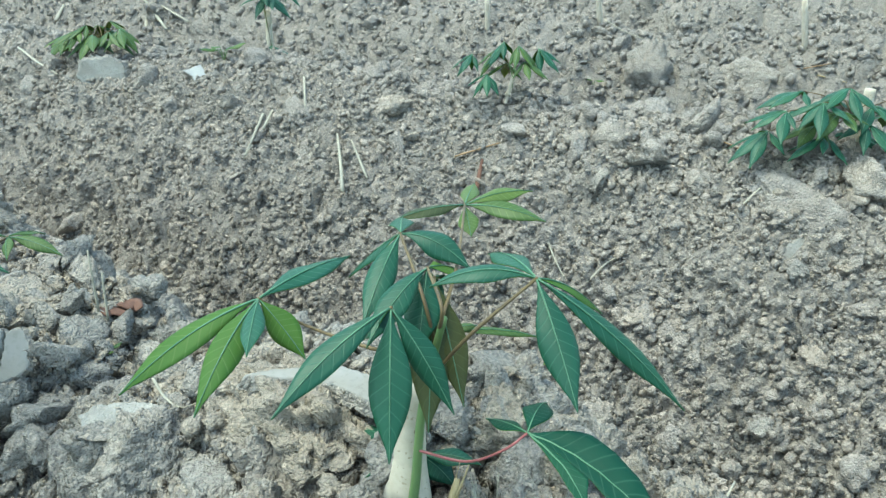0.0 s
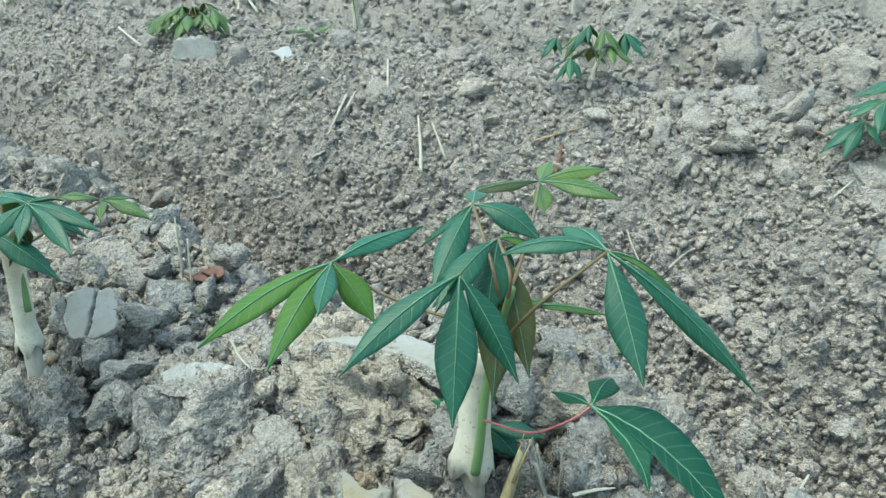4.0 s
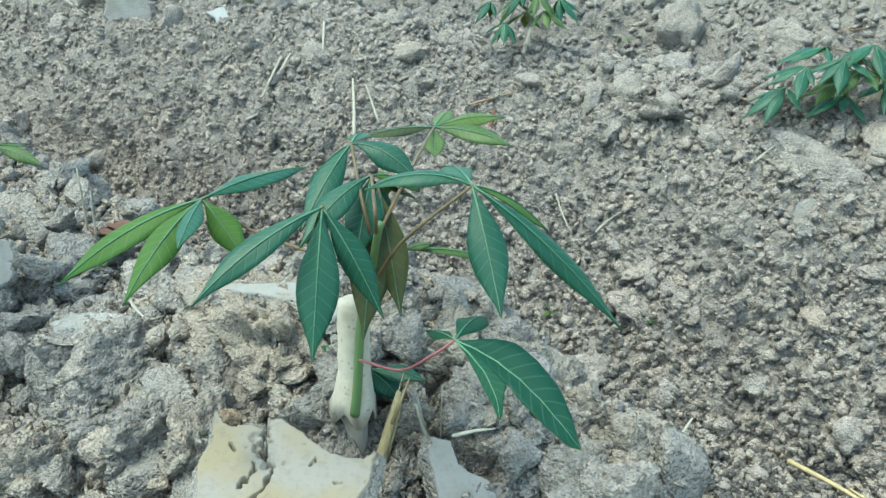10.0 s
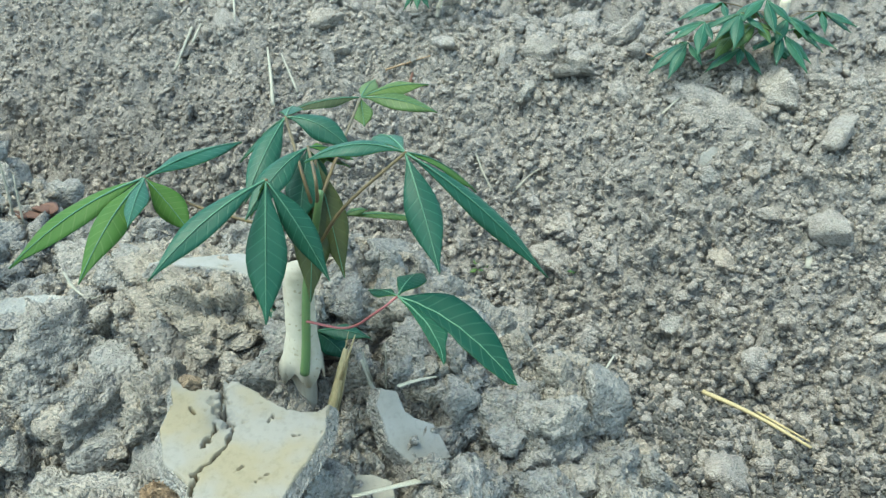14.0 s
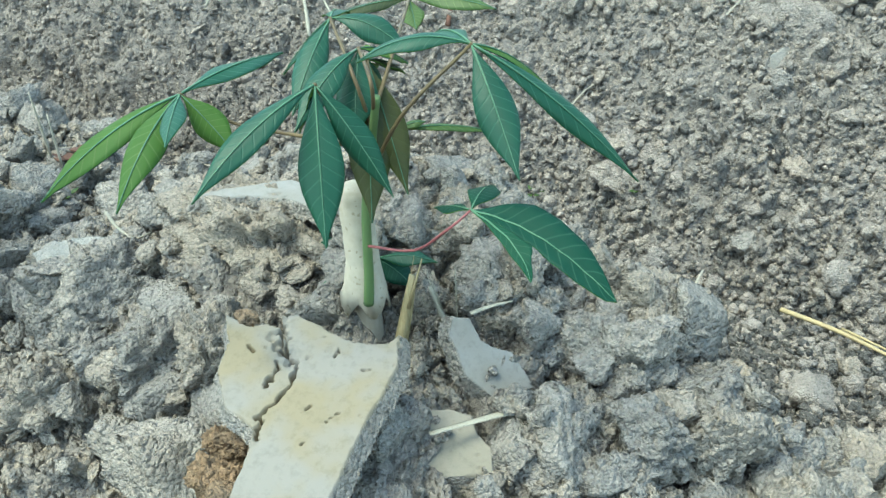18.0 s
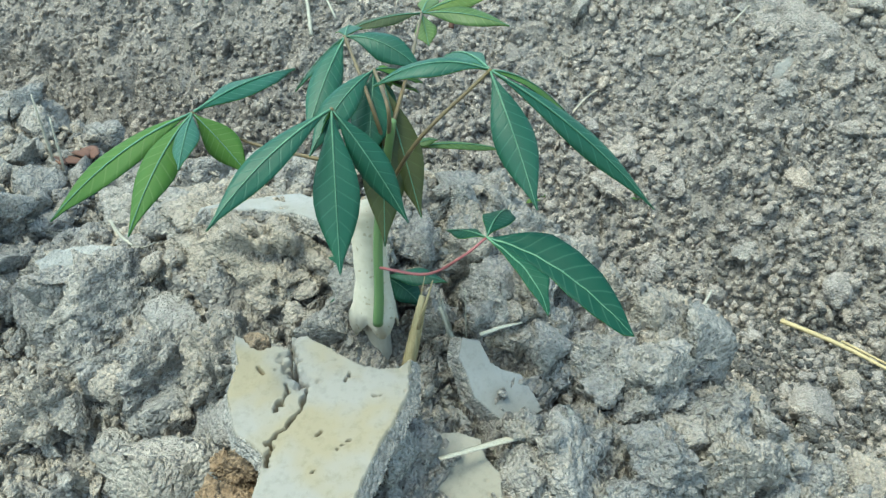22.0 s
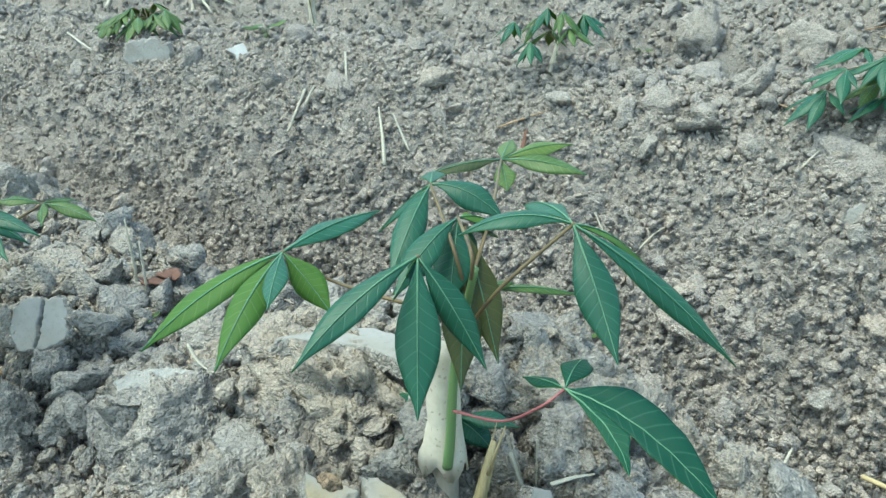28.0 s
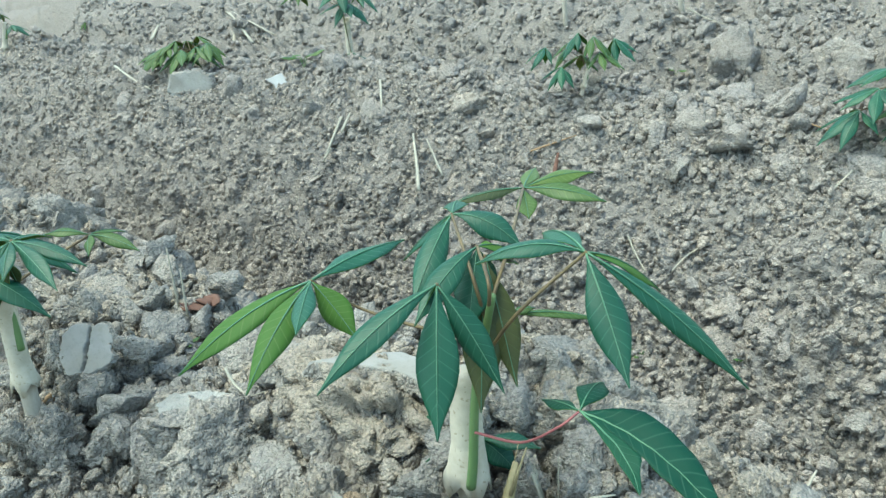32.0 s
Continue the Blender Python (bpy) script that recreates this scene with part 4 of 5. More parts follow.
scatter("soil_clods", 260, far_ridge, (0.012, 0.034), 12, CLOD_DULL, 3, "broken clods bedded in the sloping ridge", sink=0.45)
scatter("soil_clods", 260, third_ridge, (0.015, 0.04), 14, CLOD_DULL, 3, "broken clods bedded in the distant ridge", sink=0.4)
scatter("soil_crumbs", 46000, third_ridge, (0.006, 0.020), 5, CLOD_DULL, 1, "loose soil crumbs on the distant ridge", sink=0.3)

# loose clods on the near ridge, each a piece of its own
rs = np.random.RandomState(8)
xs, ys = near_top(rs, 300)
cs, ns = surface(xs, ys)
for i in range(len(xs)):
    if any(math.hypot(xs[i] - a, ys[i] - b) < r for a, b, r in KEEP_CLEAR) or math.hypot(xs[i], ys[i]) < 0.2:
        continue
    size = 0.008 + 0.026 * rs.rand() ** 2.6
    ob = new("clod", SMALL[i % 14])
    ob.parent = ground
    ob.matrix_world = pose(*(cs[i] + ns[i] * size * 0.3), *rs.uniform(-180, 180, 3)) @ Matrix.Diagonal((size, size * rs.uniform(0.7, 1.1), size * rs.uniform(0.6, 1.0), 1))
for i in range(80):
    # the heap of broken pieces beside the slab
    x, y = rs.uniform(0.00, 0.17), rs.uniform(0.33, 0.52)
    if any(math.hypot(x - a, y - b) < r for a, b, r in KEEP_CLEAR):
        continue
    (c,), (nr,) = surface(np.array([x]), np.array([y]))
    size = 0.008 + 0.013 * rs.rand() ** 1.4
    ob = new("clod", SMALL[i % 14])
    ob.parent = ground
    ob.matrix_world = pose(*(c + nr * size * 0.45), *rs.uniform(-180, 180, 3)) @ Matrix.Diagonal((size, size * rs.uniform(0.7, 1.1), size * rs.uniform(0.6, 1.0), 1))
for i in range(90):
    # broken pieces along the shoulder of the near ridge
    s, n_ = rs.uniform(-0.16, 0.26), rs.uniform(0.44, 0.495)
    x, y = s * DS[0] + n_ * DN[0], s * DS[1] + n_ * DN[1]
    if any(math.hypot(x - a, y - b) < r for a, b, r in KEEP_CLEAR):
        continue
    (c,), (nr,) = surface(np.array([x]), np.array([y]))
    size = 0.009 + 0.019 * rs.rand() ** 1.6
    ob = new("clod", SMALL[i % 14])
    ob.parent = ground
    ob.matrix_world = pose(*(c + nr * size * 0.4), *rs.uniform(-180, 180, 3)) @ Matrix.Diagonal((size, size * rs.uniform(0.7, 1.1), size * rs.uniform(0.6, 1.0), 1))
xs, ys = far_ridge(rs, 200)
cs, ns = surface(xs, ys)
for i in range(len(xs)):
    size = 0.008 + 0.018 * rs.rand() ** 2.5
    ob = new("clod", SMALL[(i + 5) % 14])
    ob.parent = ground
    ob.matrix_world = pose(*(cs[i] + ns[i] * size * 0.05), *rs.uniform(-180, 180, 3)) @ Matrix.Diagonal((size, size * rs.uniform(0.7, 1.1), size * rs.uniform(0.6, 1.0), 1))

# ---- the larger clods ----
BIG = [
    ((-0.105, 0.560, 0.408), (0.165, 0.095, 0.105), 3),
    ((0.055, 0.560, 0.418), (0.080, 0.060, 0.060), 4),
    ((0.115, 0.535, 0.395), (0.070, 0.060, 0.060), 9),
    ((-0.178, 0.460, 0.378), (0.060, 0.046, 0.050), 14),
    ((-0.270, 0.565, 0.370), (0.110, 0.080, 0.085), 24),
    ((0.150, 0.408, 0.368), (0.046, 0.040, 0.044), 19),
    ((0.196, 0.404, 0.362), (0.050, 0.044, 0.044), 29),
    ((0.172, 0.468, 0.380), (0.060, 0.050, 0.052), 34),
    ((-0.242, 0.531, 0.396), (0.076, 0.065, 0.059), 8),
    ((-0.199, 0.494, 0.367), (0.045, 0.039, 0.041), 13),
    ((-0.130, 0.436, 0.394), (0.051, 0.044, 0.048), 18),
    ((-0.143, 0.350, 0.372), (0.085, 0.070, 0.062), 23),
    ((-0.271, 0.458, 0.343), (0.047, 0.040, 0.052), 28),
    ((-0.248, 0.485, 0.362), (0.045, 0.038, 0.037), 33),
    ((0.061, 0.473, 0.430), (0.048, 0.041, 0.039), 38),
    ((0.093, 0.433, 0.385), (0.029, 0.025, 0.031), 43),
    ((0.153, 0.413, 0.380), (0.037, 0.032, 0.035), 48),
    ((0.195, 0.435, 0.353), (0.039, 0.034, 0.035), 53),
    ((0.198, 0.365, 0.366), (0.043, 0.037, 0.049), 58),
    ((0.153, 0.370, 0.370), (0.057, 0.048, 0.043), 63),
    ((0.094, 0.350, 0.378), (0.048, 0.041, 0.038), 68),
    ((0.230, 1.113, 0.024), (0.084, 0.071, 0.054), 83),
    ((-0.005, 0.340, 0.410), (0.024, 0.020, 0.033), 93),
    ((0.012, 0.456, 0.395), (0.023, 0.019, 0.026), 98),
    ((-0.443, 0.598, 0.338), (0.069, 0.059, 0.062), 103),
    ((-0.460, 0.790, 0.396), (0.094, 0.080, 0.042), 108),
    ((-0.370, 0.790, 0.362), (0.043, 0.037, 0.029), 113),
    ((-0.379, 0.650, 0.351), (0.057, 0.048, 0.033), 118),
    ((-0.266, 0.680, 0.380), (0.057, 0.048, 0.046), 123),
    ((-0.350, 0.699, 0.353), (0.047, 0.040, 0.035), 128),
    ((-0.480, 0.743, 0.411), (0.040, 0.034, 0.027), 133),
    ((-0.169, 0.605, 0.423), (0.055, 0.046, 0.035), 138),
    ((0.444, 1.362, 0.334), (0.050, 0.042, 0.062), 143),
    ((0.585, 2.455, 0.330), (0.095, 0.080, 0.170), 148),
    ((0.720, 2.640, 0.315), (0.170, 0.150, 0.140), 152),
    ((0.318, 1.198, 0.166), (0.047, 0.040, 0.034), 153),
    ((0.302, 1.169, 0.113), (0.054, 0.046, 0.041), 158),
    ((0.299, 1.176, 0.122), (0.061, 0.052, 0.041), 163),
    ((0.364, 1.162, 0.157), (0.052, 0.045, 0.033), 168),
    ((0.544, 1.057, 0.172), (0.042, 0.035, 0.030), 173),
    ((0.598, 1.255, 0.322), (0.150, 0.100, 0.080), 178),
    ((0.444, 1.362, 0.334), (0.053, 0.045, 0.071), 183),
    ((0.370, 1.470, 0.363), (0.109, 0.092, 0.060), 188),
    ((0.677, 1.253, 0.382), (0.071, 0.060, 0.062), 193),
    ((0.610, 1.146, 0.275), (0.034, 0.029, 0.030), 198),
    ((0.617, 1.090, 0.230), (0.041, 0.035, 0.029), 208),
    ((0.312, 1.200, 0.162), (0.045, 0.039, 0.028), 213),
    ((-0.136, 1.738, 0.388), (0.083, 0.071, 0.057), 218),
    ((0.842, 2.323, 0.343), (0.123, 0.105, 0.090), 223),
    ((0.033, 1.673, 0.380), (0.060, 0.052, 0.045), 228),
    ((-0.292, 1.682, 0.315), (0.072, 0.061, 0.056), 233),
]
for at, size, seed in BIG:
    tagged(clod(at, size, seed, CLOD_DULL if at[1] > 0.95 else None), "dry grey-brown soil clod lying on the planting ridge", "clod", "soil clods")
tagged(clod((-0.088, 0.298, 0.422), (0.036, 0.030, 0.034), 6, RUST), "rusty orange-brown clod under the cream slab", "clod", "soil clods")
tagged(clod((-0.076, 0.276, 0.424), (0.034, 0.030, 0.032), 9, RUST), "rusty orange-brown clod under the cream slab", "clod", "soil clods")
tagged(clod((-0.083, 0.326, 0.419), (0.023, 0.023, 0.023), 5, RUST), "rusty orange-brown clod under the cream slab", "clod", "soil clods")
tagged(clod((-0.092, 0.321, 0.410), (0.023, 0.023, 0.023), 8, RUST), "rusty orange-brown clod under the cream slab", "clod", "soil clods")
tagged(clod((-0.076, 0.360, 0.483), (0.012, 0.012, 0.012), 11, RUST), "rusty orange-brown clod under the cream slab", "clod", "soil clods")
tagged(clod((-0.077, 0.332, 0.431), (0.014, 0.014, 0.014), 12, RUST), "rusty orange-brown clod under the cream slab", "clod", "soil clods")
tagged(clod((-0.074, 0.321, 0.410), (0.020, 0.020, 0.020), 2, RUST), "rusty orange-brown clod under the cream slab", "clod", "soil clods")
tagged(clod((-0.097, 0.327, 0.422), (0.013, 0.013, 0.013), 7, RUST), "rusty orange-brown clod under the cream slab", "clod", "soil clods")

# ---- flat pieces of dried crust ----
slab("crust_slab", (-0.05, 0.345, 0.449), (8, 0, 0), (0.115, 0.16), 0.011, SLAB, CLOD, "thick cream-coloured slab of dried soil with a crack", 3, [(-0.157, 0.325, -0.100, 0.160, 0.0011), (-0.100, 0.160, -0.043, 0.086, 0.0013), (-0.043, 0.086, -0.026, -0.011, 0.0010), (-0.132, 0.090, -0.149, -0.016, 0.0010), (-0.026, -0.011, -0.063, -0.047, 0.0007), (-0.063, -0.047, -0.154, -0.155, 0.0008), (-0.154, -0.155, -0.165, -0.236, 0.0010), (0.168, 0.094, 0.185, 0.129, 0.0005), (0.305, 0.024, 0.349, 0.022, 0.0005), (0.038, -0.142, 0.083, -0.112, 0.0006), (0.165, -0.189, 0.186, -0.159, 0.0006), (0.047, -0.273, 0.081, -0.265, 0.0005), (-0.278, 0.171, -0.230, 0.131, 0.0006)], 0.0007, 0.05, wall=0.015, outline=[(-0.0494, 0.0537), (-0.0425, 0.048), (-0.0347, 0.0432), (-0.019, 0.0439), (-0.016, 0.0502), (-0.007, 0.0495), (0.0082, 0.0399), (0.0232, 0.0278), (0.0381, 0.0228), (0.0478, 0.0238), (0.0544, 0.029), (0.0536, 0.0064), (0.046, -0.0149), (0.0359, -0.0375), (0.028, -0.059), (0.0229, -0.0751), (-0.0255, -0.0728), (-0.0196, -0.047), (-0.02, -0.0313), (-0.0374, -0.017), (-0.0467, 0.0125), (-0.0437, 0.0321)])
slab("crust_slab", (0.059, 0.404, 0.404), (38, 25, 0), (0.075, 0.075), 0.014, SLAB_SHARD, CLOD, "pale grey shard of dried soil crust", 5, None, 0.0009, 0.06, outline=[(-0.0327, 0.0195), (-0.0209, 0.0216), (-0.0108, 0.0105), (-0.0006, 0.008), (0.0109, 0.0087), (0.0221, -0.002), (0.0299, -0.01), (0.0219, -0.0172), (0.0207, -0.0302), (0.0152, -0.0316), (0.0018, -0.0219), (-0.0167, -0.0146), (-0.0236, -0.004), (-0.0329, 0.007)])
slab("crust_slab", (0.033, 0.360, 0.388), (15, 0, 0), (0.065, 0.065), 0.016, SLAB_TAN, CLOD, "tan flake of dried soil crust beside the slab", 7, None, 0.0009, 0.08, outline=[(-0.0298, 0.0095), (-0.0237, 0.0148), (-0.0051, 0.0157), (0.0104, 0.0101), (0.0123, -0.0017), (0.0197, -0.0126), (0.0199, -0.0295), (-0.0243, -0.0307), (-0.0273, -0.0068)])
slab("crust_slab", (-0.09, 0.545, 0.462), (6, 0, 0), (0.13, 0.08), 0.012, SLAB_SHARD, CLOD, "thin pale flake of crust capping the planted hump", 9, None, 0.0011, 0.06, outline=[(-0.0653, -0.0006), (-0.0451, 0.0081), (0.0078, 0.011), (0.0396, -0.0062), (0.0549, -0.0266), (0.0365, -0.0331), (0.0069, -0.0145), (-0.025, -0.0048)])
slab("crust_slab", (0.02, 0.50, 0.443), (10, 0, 0), (0.07, 0.07), 0.016, SLAB_SHARD, CLOD, "thin pale flake of crust behind the cutting", 11, None, 0.0010, 0.06, outline=[(-0.0365, 0.0221), (-0.0287, 0.0276), (-0.0119, 0.013), (0.007, 0.0175), (0.019, 0.0047), (0.0161, -0.0026), (-0.005, -0.001), (-0.0282, 0.0084)])
slab("crust_slab", (-0.272, 0.572, 0.405), (16, 4, 8), (0.070, 0.030), 0.014, SLAB_GREY, CLOD, "pale flake of crust on a clod", 13, None, 0.0012, 0.3, 3.0)
slab("crust_slab", (-0.424, 0.660, 0.408), (48, 0, 10), (0.048, 0.048), 0.007, SLAB_SHARD, CLOD, "cracked grey slab of dried soil", 15, [(0.1, 0.5, 0.0, -0.4, 0.0009)], 0.0012, 0.30, 3.0)
slab("crust_slab", (-0.960, 2.185, 0.392), (78, 0, 4), (0.119, 0.089), 0.020, SLAB_GREY, CLOD, "square grey slab of dried soil on the ridge", 17, None, 0.003, 0.20, 4.0)
slab("crust_slab", (-0.636, 2.010, 0.412), (58, 0, 12), (0.080, 0.085), 0.012, SLAB_WHITE, CLOD, "small white flake of dried crust on the ridge", 19, None, 0.0018, 0.10, outline=[(-0.040, 0.026), (-0.022, 0.030), (0.004, 0.041), (0.022, 0.012), (0.039, -0.004), (0.030, -0.024), (0.012, -0.020), (0.004, -0.042), (-0.024, -0.036), (-0.010, -0.018), (-0.016, 0.008)])
slab("crust_slab", (0.563, 1.176, 0.276), (50, 0, 12), (0.078, 0.074), 0.030, SLAB_DULL, CLOD_DULL, "flat grey block of dried soil on the sloping ridge", 21, None, 0.002, 0.2, 3.0)

# ---- straw, twigs and roots ----
stick("straw", [(-0.004, 0.425, 0.395), (0.011, 0.430, 0.455)], 0.0042, STRAW, "yellow straw stub beside the cutting", "straw", 0.5, split=2)
stick("straw", [(0.000, 0.428, 0.395), (0.012, 0.432, 0.448)], 0.0024, STRAW, "yellow straw stub beside the cutting", "straw")
stick("straw", [(0.033, 0.437, 0.396), (0.021, 0.437, 0.440)], 0.0042, STRAW_PALE, "pale split straw stub standing in the soil", "straw", 0.5, split=2)
stick("straw", [(0.037, 0.443, 0.403), (0.038, 0.443, 0.450)], 0.0010, STRAW_PALE, "thin pale straw standing upright", "straw")
stick("straw", [(-0.376, 0.773, 0.399), (-0.375, 0.773, 0.471)], 0.0032, STRAW_PALE, "pale straw standing in the furrow", "straw")
stick("straw", [(-0.363, 0.764, 0.393), (-0.360, 0.764, 0.450)], 0.0028, STRAW_PALE, "pale straw standing in the furrow", "straw")
stick("straw", [(-0.221, 1.531, 0.278), (-0.229, 1.584, 0.320), (-0.244, 1.660, 0.363)], 0.0042, STRAW_PALE, "flat pale straw on the sloping ridge", "straw", 0.8)
stick("straw", [(-0.171, 1.538, 0.304), (-0.210, 1.622, 0.360)], 0.0028, STRAW_PALE, "thin straw on the sloping ridge", "straw", 0.8)
stick("straw", [(0.046, 0.430, 0.422), (0.060, 0.434, 0.424), (0.074, 0.438, 0.424)], 0.0022, STRAW_PALE, "short pale straw on the clods", "straw")
stick("straw", [(0.018, 0.345, 0.402), (0.048, 0.358, 0.398), (0.078, 0.374, 0.392), (0.098, 0.390, 0.392)], 0.0019, STRAW_PALE, "dry grass blade lying over the crust", "straw", 0.2, taper=3.6)
stick("straw", [(0.096, 0.445, 0.402), (0.115, 0.430, 0.394), (0.134, 0.416, 0.392)], 0.0016, STRAW_PALE, "thin pale straw across the clods", "straw")
stick("straw", [(0.482, 0.904, 0.037), (0.542, 0.850, 0.034), (0.590, 0.780, 0.036)], 0.0050, STRAW, "flat yellow straw lying in the furrow", "straw", 0.7)
stick("straw", [(0.547, 0.858, 0.034), (0.592, 0.790, 0.038)], 0.0024, STRAW, "thin yellow straw lying in the furrow", "straw", 0.8)
stick("straw", [(0.205, 0.490, 0.372), (0.225, 0.515, 0.385)], 0.0014, STRAW_PALE, "short pale straw sticking out of the ridge shoulder", "straw")
stick("rootlet", [(-0.252, 0.600, 0.424), (-0.240, 0.588, 0.414), (-0.222, 0.574, 0.412), (-0.205, 0.568, 0.420)], 0.0018, STRAW_PALE, "curled white rootlet on the soil", "root")
stick("straw", [(-0.160, 0.633, 0.416), (-0.137, 0.660, 0.422), (-0.099, 0.703, 0.420)], 0.0022, STRAW, "straw lying behind the hump", "straw")
stick("straw", [(-0.162, 0.645, 0.392), (-0.137, 0.668, 0.388), (-0.112, 0.690, 0.380)], 0.0026, STRAW_PALE, "straw lying behind the hump", "straw")
stick("straw", [(0.170, 1.358, 0.254), (0.182, 1.324, 0.224), (0.198, 1.285, 0.198)], 0.0022, STRAW_PALE, "thin pale straw on the sloping ridge", "straw", 0.8)
stick("straw", [(0.234, 1.271, 0.198), (0.272, 1.291, 0.228), (0.312, 1.292, 0.247)], 0.0018, STRAW_PALE, "thin bent straw on the sloping ridge", "straw", 0.8)
stick("twig", [(0.005, 1.548, 0.345), (0.047, 1.556, 0.356), (0.095, 1.548, 0.373)], 0.0040, TWIG, "brown twig lying on the sloping ridge", "twig")
stick("twig", [(0.045, 1.455, 0.302), (0.059, 1.520, 0.347)], 0.0050, DEAD, "dark brown twig on the sloping ridge", "twig")
stick("straw", [(0.653, 1.003, 0.186), (0.673, 1.036, 0.222), (0.694, 1.066, 0.256)], 0.0075, STRAW_PALE, "flat pale blade of straw on the sloping ridge", "straw", 0.4, taper=0.25)
stick("straw", [(0.672, 1.000, 0.190), (0.684, 1.024, 0.214), (0.696, 1.048, 0.240)], 0.0050, STRAW_PALE, "flat pale blade of straw on the sloping ridge", "straw", 0.4, taper=0.3)
stick("straw", [(-0.420, 1.738, 0.354), (-0.404, 1.776, 0.389)], 0.0034, STRAW_PALE, "short pale straw on the sloping ridge", "straw", 0.8)
stick("straw", [(-0.457, 1.702, 0.303), (-0.438, 1.704, 0.328)], 0.0026, STRAW_PALE, "short pale straw on the sloping ridge", "straw", 0.8)
stick("straw", [(0.640, 0.904, 0.077), (0.695, 0.926, 0.111)], 0.0018, STRAW_PALE, "thin straw in the furrow", "straw")
stick("stick_piece", [(-1.314, 2.449, 0.428), (-1.208, 2.344, 0.401), (-1.108, 2.247, 0.384)], 0.0060, STRAW_PALE, "pale stick lying on the ridge", "stick")
stick("twig", [(0.481, 1.399, 0.413), (0.501, 1.380, 0.407), (0.518, 1.342, 0.401)], 0.0030, TWIG, "brown twig beside a plant", "twig")
stick("straw", [(0.480, 1.262, 0.344), (0.509, 1.282, 0.362), (0.535, 1.299, 0.374)], 0.0018, STRAW_PALE, "thin pale straw on the ridge", "straw")
stick("straw", [(-0.424, 1.770, 0.382), (-0.443, 1.726, 0.335), (-0.461, 1.702, 0.297)], 0.0030, STRAW_PALE, "short pale straw on the sloping ridge", "straw", 0.8)
stick("straw", [(-0.344, 1.863, 0.445), (-0.324, 1.744, 0.398)], 0.0028, STRAW_PALE, "short pale straw on the ridge", "straw")
stick("stick_piece", [(0.487, 2.695, 0.467), (0.540, 2.647, 0.438), (0.584, 2.566, 0.425)], 0.0050, STRAW_PALE, "pale stick on the distant ridge", "stick")
stick("twig", [(0.917, 2.264, 0.376), (0.975, 2.241, 0.391), (1.032, 2.219, 0.407)], 0.0040, TWIG, "dry twig lying on the ridge", "twig")
stick("straw", [(0.990, 2.233, 0.373), (1.046, 2.162, 0.365)], 0.0034, STRAW, "yellow straw lying on the ridge", "straw")
stick("straw", [(-1.372, 3.631, 0.295), (-1.437, 3.862, 0.428)], 0.0095, STRAW_PALE, "bleached straw bunch on the ridge", "straw")
stick("straw", [(-1.162, 3.586, 0.364), (-1.435, 3.837, 0.455)], 0.0095, STRAW_PALE, "bleached straw bunch on the ridge", "straw")
stick("straw", [(-1.252, 3.556, 0.337), (-1.461, 3.877, 0.447)], 0.0095, STRAW_PALE, "bleached straw bunch on the ridge", "straw")
stick("straw", [(-1.966, 4.040, 0.322), (-1.944, 4.107, 0.390)], 0.0095, STRAW_PALE, "bleached straw bunch on the ridge", "straw")
stick("straw", [(-1.350, 3.727, 0.402), (-1.494, 3.905, 0.454)], 0.0095, STRAW_PALE, "bleached straw bunch on the ridge", "straw")
stick("cutting", [(0.479, 2.732, 0.440), (0.466, 2.732, 0.564)], 0.0090, BARK_LOW, "bare pale cutting standing on the distant ridge", "cutting", 1.0, taper=0.9)
stick("cutting", [(0.114, 2.808, 0.407), (0.109, 2.808, 0.524)], 0.0090, BARK_LOW, "bare pale cutting standing on the distant ridge", "cutting", 1.0, taper=0.9)
stick("cutting", [(0.988, 2.316, 0.417), (0.964, 2.316, 0.560)], 0.0090, BARK_LOW, "bare pale cutting standing on the distant ridge", "cutting", 1.0, taper=0.9)
stick("dead_leaf", [(-0.372, 0.770, 0.400), (-0.364, 0.778, 0.398), (-0.348, 0.773, 0.397)], 0.0120, DEAD, "curled brown dead leaf in the furrow", "dead leaf", 0.12)
stick("dead_leaf", [(-0.352, 0.781, 0.400), (-0.347, 0.796, 0.398), (-0.334, 0.780, 0.399)], 0.0100, DEAD, "curled brown dead leaf in the furrow", "dead leaf", 0.12)
stick("rootlet", [(-0.479, 0.634, 0.320), (-0.448, 0.603, 0.335), (-0.436, 0.599, 0.332)], 0.0028, STRAW_PALE, "white rootlet on a clod", "root")
stick("husk", [(-0.464, 0.631, 0.367), (-0.457, 0.637, 0.372), (-0.454, 0.640, 0.359)], 0.0060, TWIG, "dried brown husk beside the cutting", "husk", 0.5)

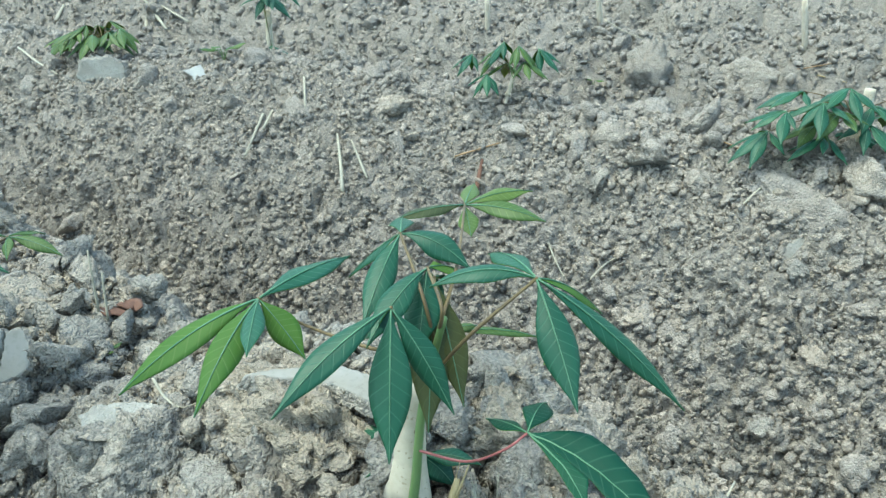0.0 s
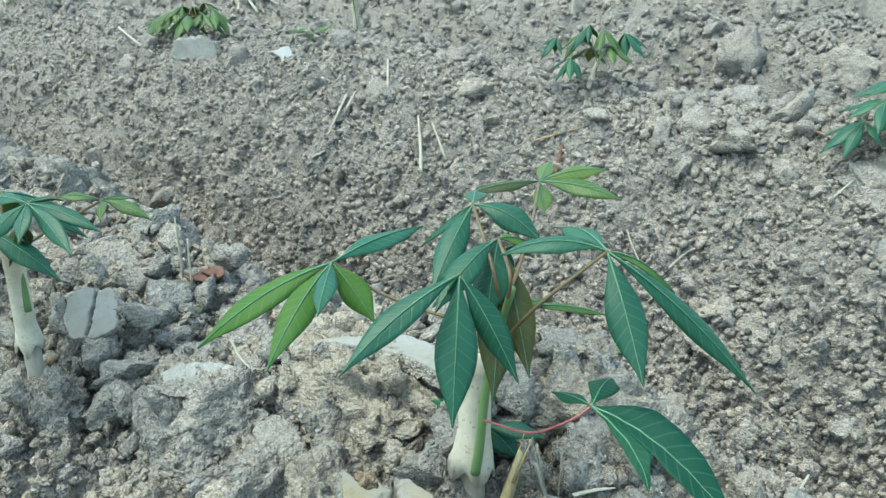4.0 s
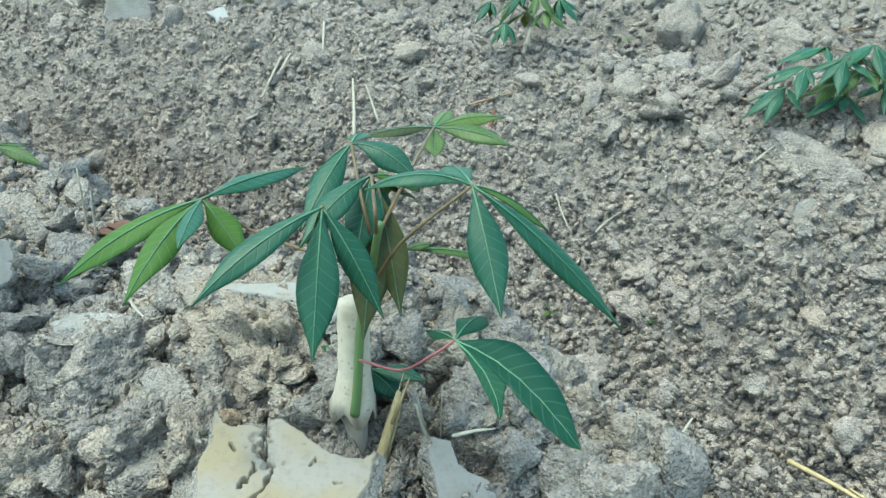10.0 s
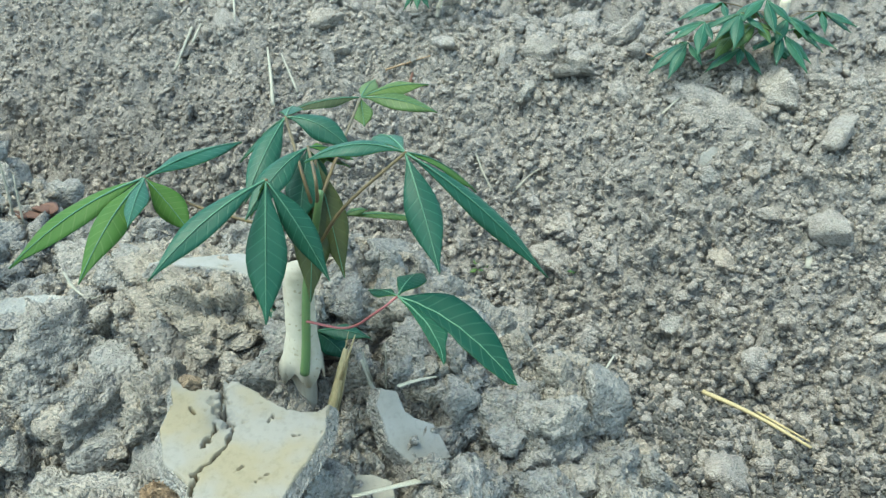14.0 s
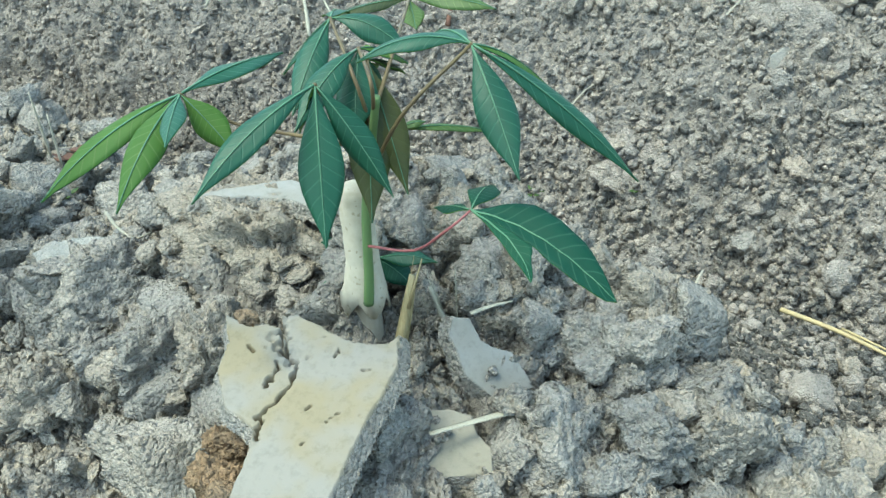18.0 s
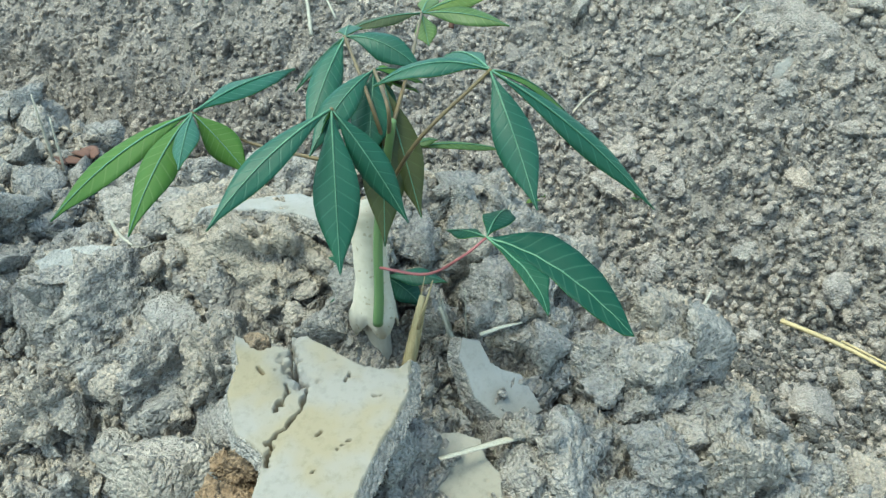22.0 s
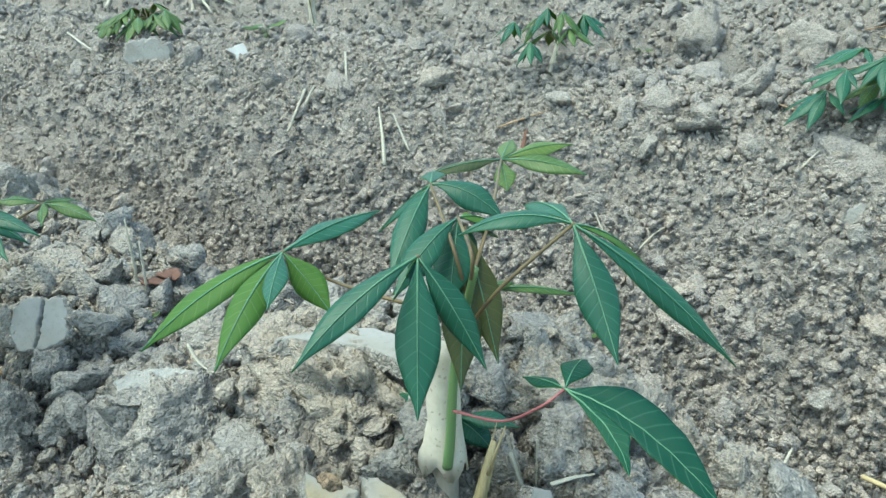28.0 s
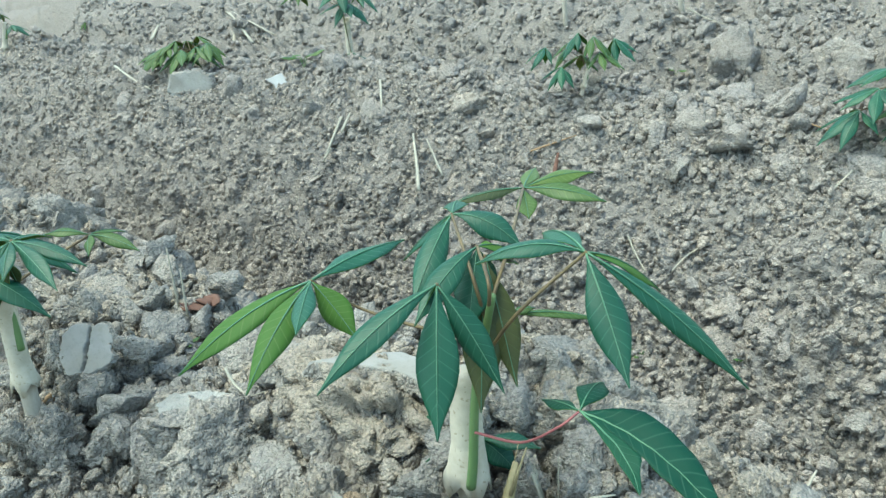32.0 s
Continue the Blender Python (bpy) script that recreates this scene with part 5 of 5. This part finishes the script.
# ---- the other cassava plants ----
def small_cassava(base, top, radius, hubs, seed, label, young=0.3, size=0.075, fine=7, droop=0.5):
    """A stake with one or two shoots; each leaf's knot is given, its lobes fan out and droop."""
    rng = random.Random(seed)
    plant = base_of("cassava_plant", base, label, "plant", "cassava plants")
    stake(plant, base, top, radius, 0.3, "pale cut stake")
    b, t = Vector(base), Vector(top)
    root = b.lerp(t, 0.55) + Vector((radius * 0.8, -radius * 0.4, 0))
    mean = sum((Vector(h) for h in hubs), Vector()) / len(hubs)
    crown = Vector((root.x * 0.5 + mean.x * 0.5, root.y * 0.5 + mean.y * 0.5, min(mean.z, max(root.z + 0.03, mean.z - 0.02))))
    shoot(plant, [root, root.lerp(crown, 0.5) + Vector((0.004, 0, 0)), crown], radius * 0.38, radius * 0.22)
    for h in hubs:
        h = Vector(h)
        away = Vector((h.x - crown.x, h.y - crown.y, 0))
        az = math.atan2(away.y, away.x) if away.length > 0.004 else rng.uniform(0, 6.28)
        lobes = []
        for k in range(5):
            an = az + (k - 2) * 0.85 + rng.uniform(-0.2, 0.2)
            ln = size * rng.uniform(0.75, 1.15) * (1 - 0.12 * abs(k - 2))
            d = droop * rng.uniform(0.6, 1.4)
            tip = h + Vector((math.cos(an) * math.cos(d), math.sin(an) * math.cos(d), -math.sin(d))) * ln
            lobes.append((tuple(tip), ln * rng.uniform(0.24, 0.32), ln * 0.14, rng.uniform(0.6, 0.9)))
        leaf(plant, tuple(h), [tuple(crown - Vector((0, 0, rng.uniform(0.0, 0.02)))), tuple(crown.lerp(h, 0.55) + UP * 0.006)], lobes, "young" if rng.random() < young else "old", None, radius * 0.11, fine)
    return plant


left_plant = small_cassava((-0.457, 0.609, 0.359), (-0.451, 0.609, 0.509), 0.0095, [(-0.468, 0.639, 0.545), (-0.459, 0.589, 0.530)], 1, "cassava sprout with dark drooping leaves on a leaning pale cutting", 0.0, 0.10, 10)
leaf(left_plant, (-0.388, 0.559, 0.566), [(-0.436, 0.599, 0.506), (-0.421, 0.589, 0.532)], [((-0.332, 0.519, 0.540), 0.0151, 0.008, 0.35), ((-0.323, 0.549, 0.547), 0.0139, 0.008, 0.60), ((-0.374, 0.519, 0.548), 0.0143, 0.008, 0.30), ((-0.413, 0.529, 0.538), 0.0156, 0.008, 0.40), ((-0.446, 0.579, 0.560), 0.0157, 0.008, 0.70), ((-0.410, 0.639, 0.538), 0.0151, 0.008, 0.80)], "old", None, 0.0014, 10)
leaf(left_plant, (-0.392, 0.669, 0.528), [(-0.441, 0.604, 0.503), (-0.427, 0.639, 0.511)], [((-0.340, 0.659, 0.514), 0.0134, 0.008, 0.50), ((-0.379, 0.639, 0.518), 0.0111, 0.008, 0.10), ((-0.431, 0.659, 0.533), 0.0125, 0.008, 0.70), ((-0.380, 0.709, 0.515), 0.0121, 0.008, 0.80)], "young", None, 0.0014, 10)
leaf(left_plant, (-0.422, 0.589, 0.534), [(-0.440, 0.599, 0.500)], [((-0.441, 0.589, 0.494), 0.0146, 0.008, 0.10), ((-0.424, 0.599, 0.507), 0.0127, 0.008, 0.10)], "shade", None, 0.0014, 10)
small_cassava((0.684, 1.337, 0.398), (0.690, 1.337, 0.518), 0.0095, [(0.550, 1.317, 0.486), (0.528, 1.323, 0.451), (0.603, 1.304, 0.503), (0.693, 1.323, 0.493), (0.761, 1.349, 0.497), (0.620, 1.311, 0.444), (0.694, 1.368, 0.438), (0.589, 1.355, 0.511), (0.647, 1.317, 0.523), (0.631, 1.298, 0.490), (0.613, 1.336, 0.462), (0.679, 1.304, 0.469), (0.655, 1.368, 0.493), (0.731, 1.355, 0.466)], 2, "bushy cassava sprout with blue-green leaves on the ridge", 0.35, 0.080, 8, 0.5)
small_cassava((0.111, 1.677, 0.423), (0.127, 1.677, 0.482), 0.0045, [(0.106, 1.677, 0.549), (0.177, 1.689, 0.532), (0.041, 1.664, 0.526), (0.070, 1.645, 0.489), (0.134, 1.657, 0.543), (0.113, 1.702, 0.501), (0.146, 1.651, 0.512), (0.089, 1.696, 0.528)], 3, "small bright cassava sprout on the ridge crest", 0.6, 0.072, 7, 0.75)
small_cassava((-1.010, 2.362, 0.382), (-0.996, 2.362, 0.440), 0.0120, [(-1.119, 2.362, 0.476), (-1.047, 2.342, 0.506), (-0.998, 2.382, 0.511), (-0.951, 2.332, 0.496), (-1.065, 2.322, 0.495), (-1.037, 2.392, 0.500), (-1.022, 2.312, 0.483), (-0.980, 2.322, 0.488)], 4, "yellow-green cassava sprout behind a grey slab", 0.85, 0.10, 7, 0.6)
small_cassava((-0.620, 2.750, -0.061), (-0.620, 2.750, 0.500), 0.0120, [(-0.775, 2.750, 0.597), (-0.622, 2.700, 0.605), (-0.577, 2.780, 0.578), (-0.722, 2.800, 0.605), (-0.611, 2.710, 0.554), (-0.599, 2.670, 0.395)], 5, "tall cassava sprout on the distant ridge", 0.3, 0.11, 7, 0.6)
small_cassava((-2.521, 4.427, 0.221), (-2.508, 4.427, 0.383), 0.0080, [(-2.531, 4.427, 0.400), (-2.452, 4.427, 0.333)], 6, "small cassava sprout with pale bud leaves on the ridge", 0.9, 0.07, 6, 0.8)
small_cassava((-2.070, 3.004, 0.401), (-2.032, 3.004, 0.541), 0.0100, [(-2.042, 3.004, 0.573), (-2.008, 3.004, 0.529)], 7, "cassava cutting with few leaves on the ridge", 0.3, 0.09, 6, 0.6)


def weed(base, size, seed):
    """A low seedling with a few small leaves."""
    plant = base_of("seedling", base, "tiny green seedling growing from bare soil", "seedling", "seedlings")
    rng = random.Random(seed)
    b = Vector(base)
    for k in range(4):
        an = k * 1.6 + rng.random()
        hub = b + Vector((math.cos(an) * 0.2, math.sin(an) * 0.2, 0.6)) * size
        tip = hub + Vector((math.cos(an), math.sin(an), rng.uniform(-0.1, 0.4))) * size
        leaf(plant, tuple(hub), [tuple(b)], [(tuple(tip), size * 0.45, size * 0.1, 0.7)], "young", SHOOT, 0.0008, 6)


weed((-0.596, 2.107, 0.440), 0.050, 1)
weed((0.431, 2.509, 0.287), 0.035, 2)
weed((0.173, 1.202, 0.073), 0.020, 3)
weed((0.337, 1.131, 0.103), 0.020, 4)
weed((-0.410, 1.431, 0.010), 0.014, 5)
weed((-0.352, 0.732, 0.368), 0.012, 6)
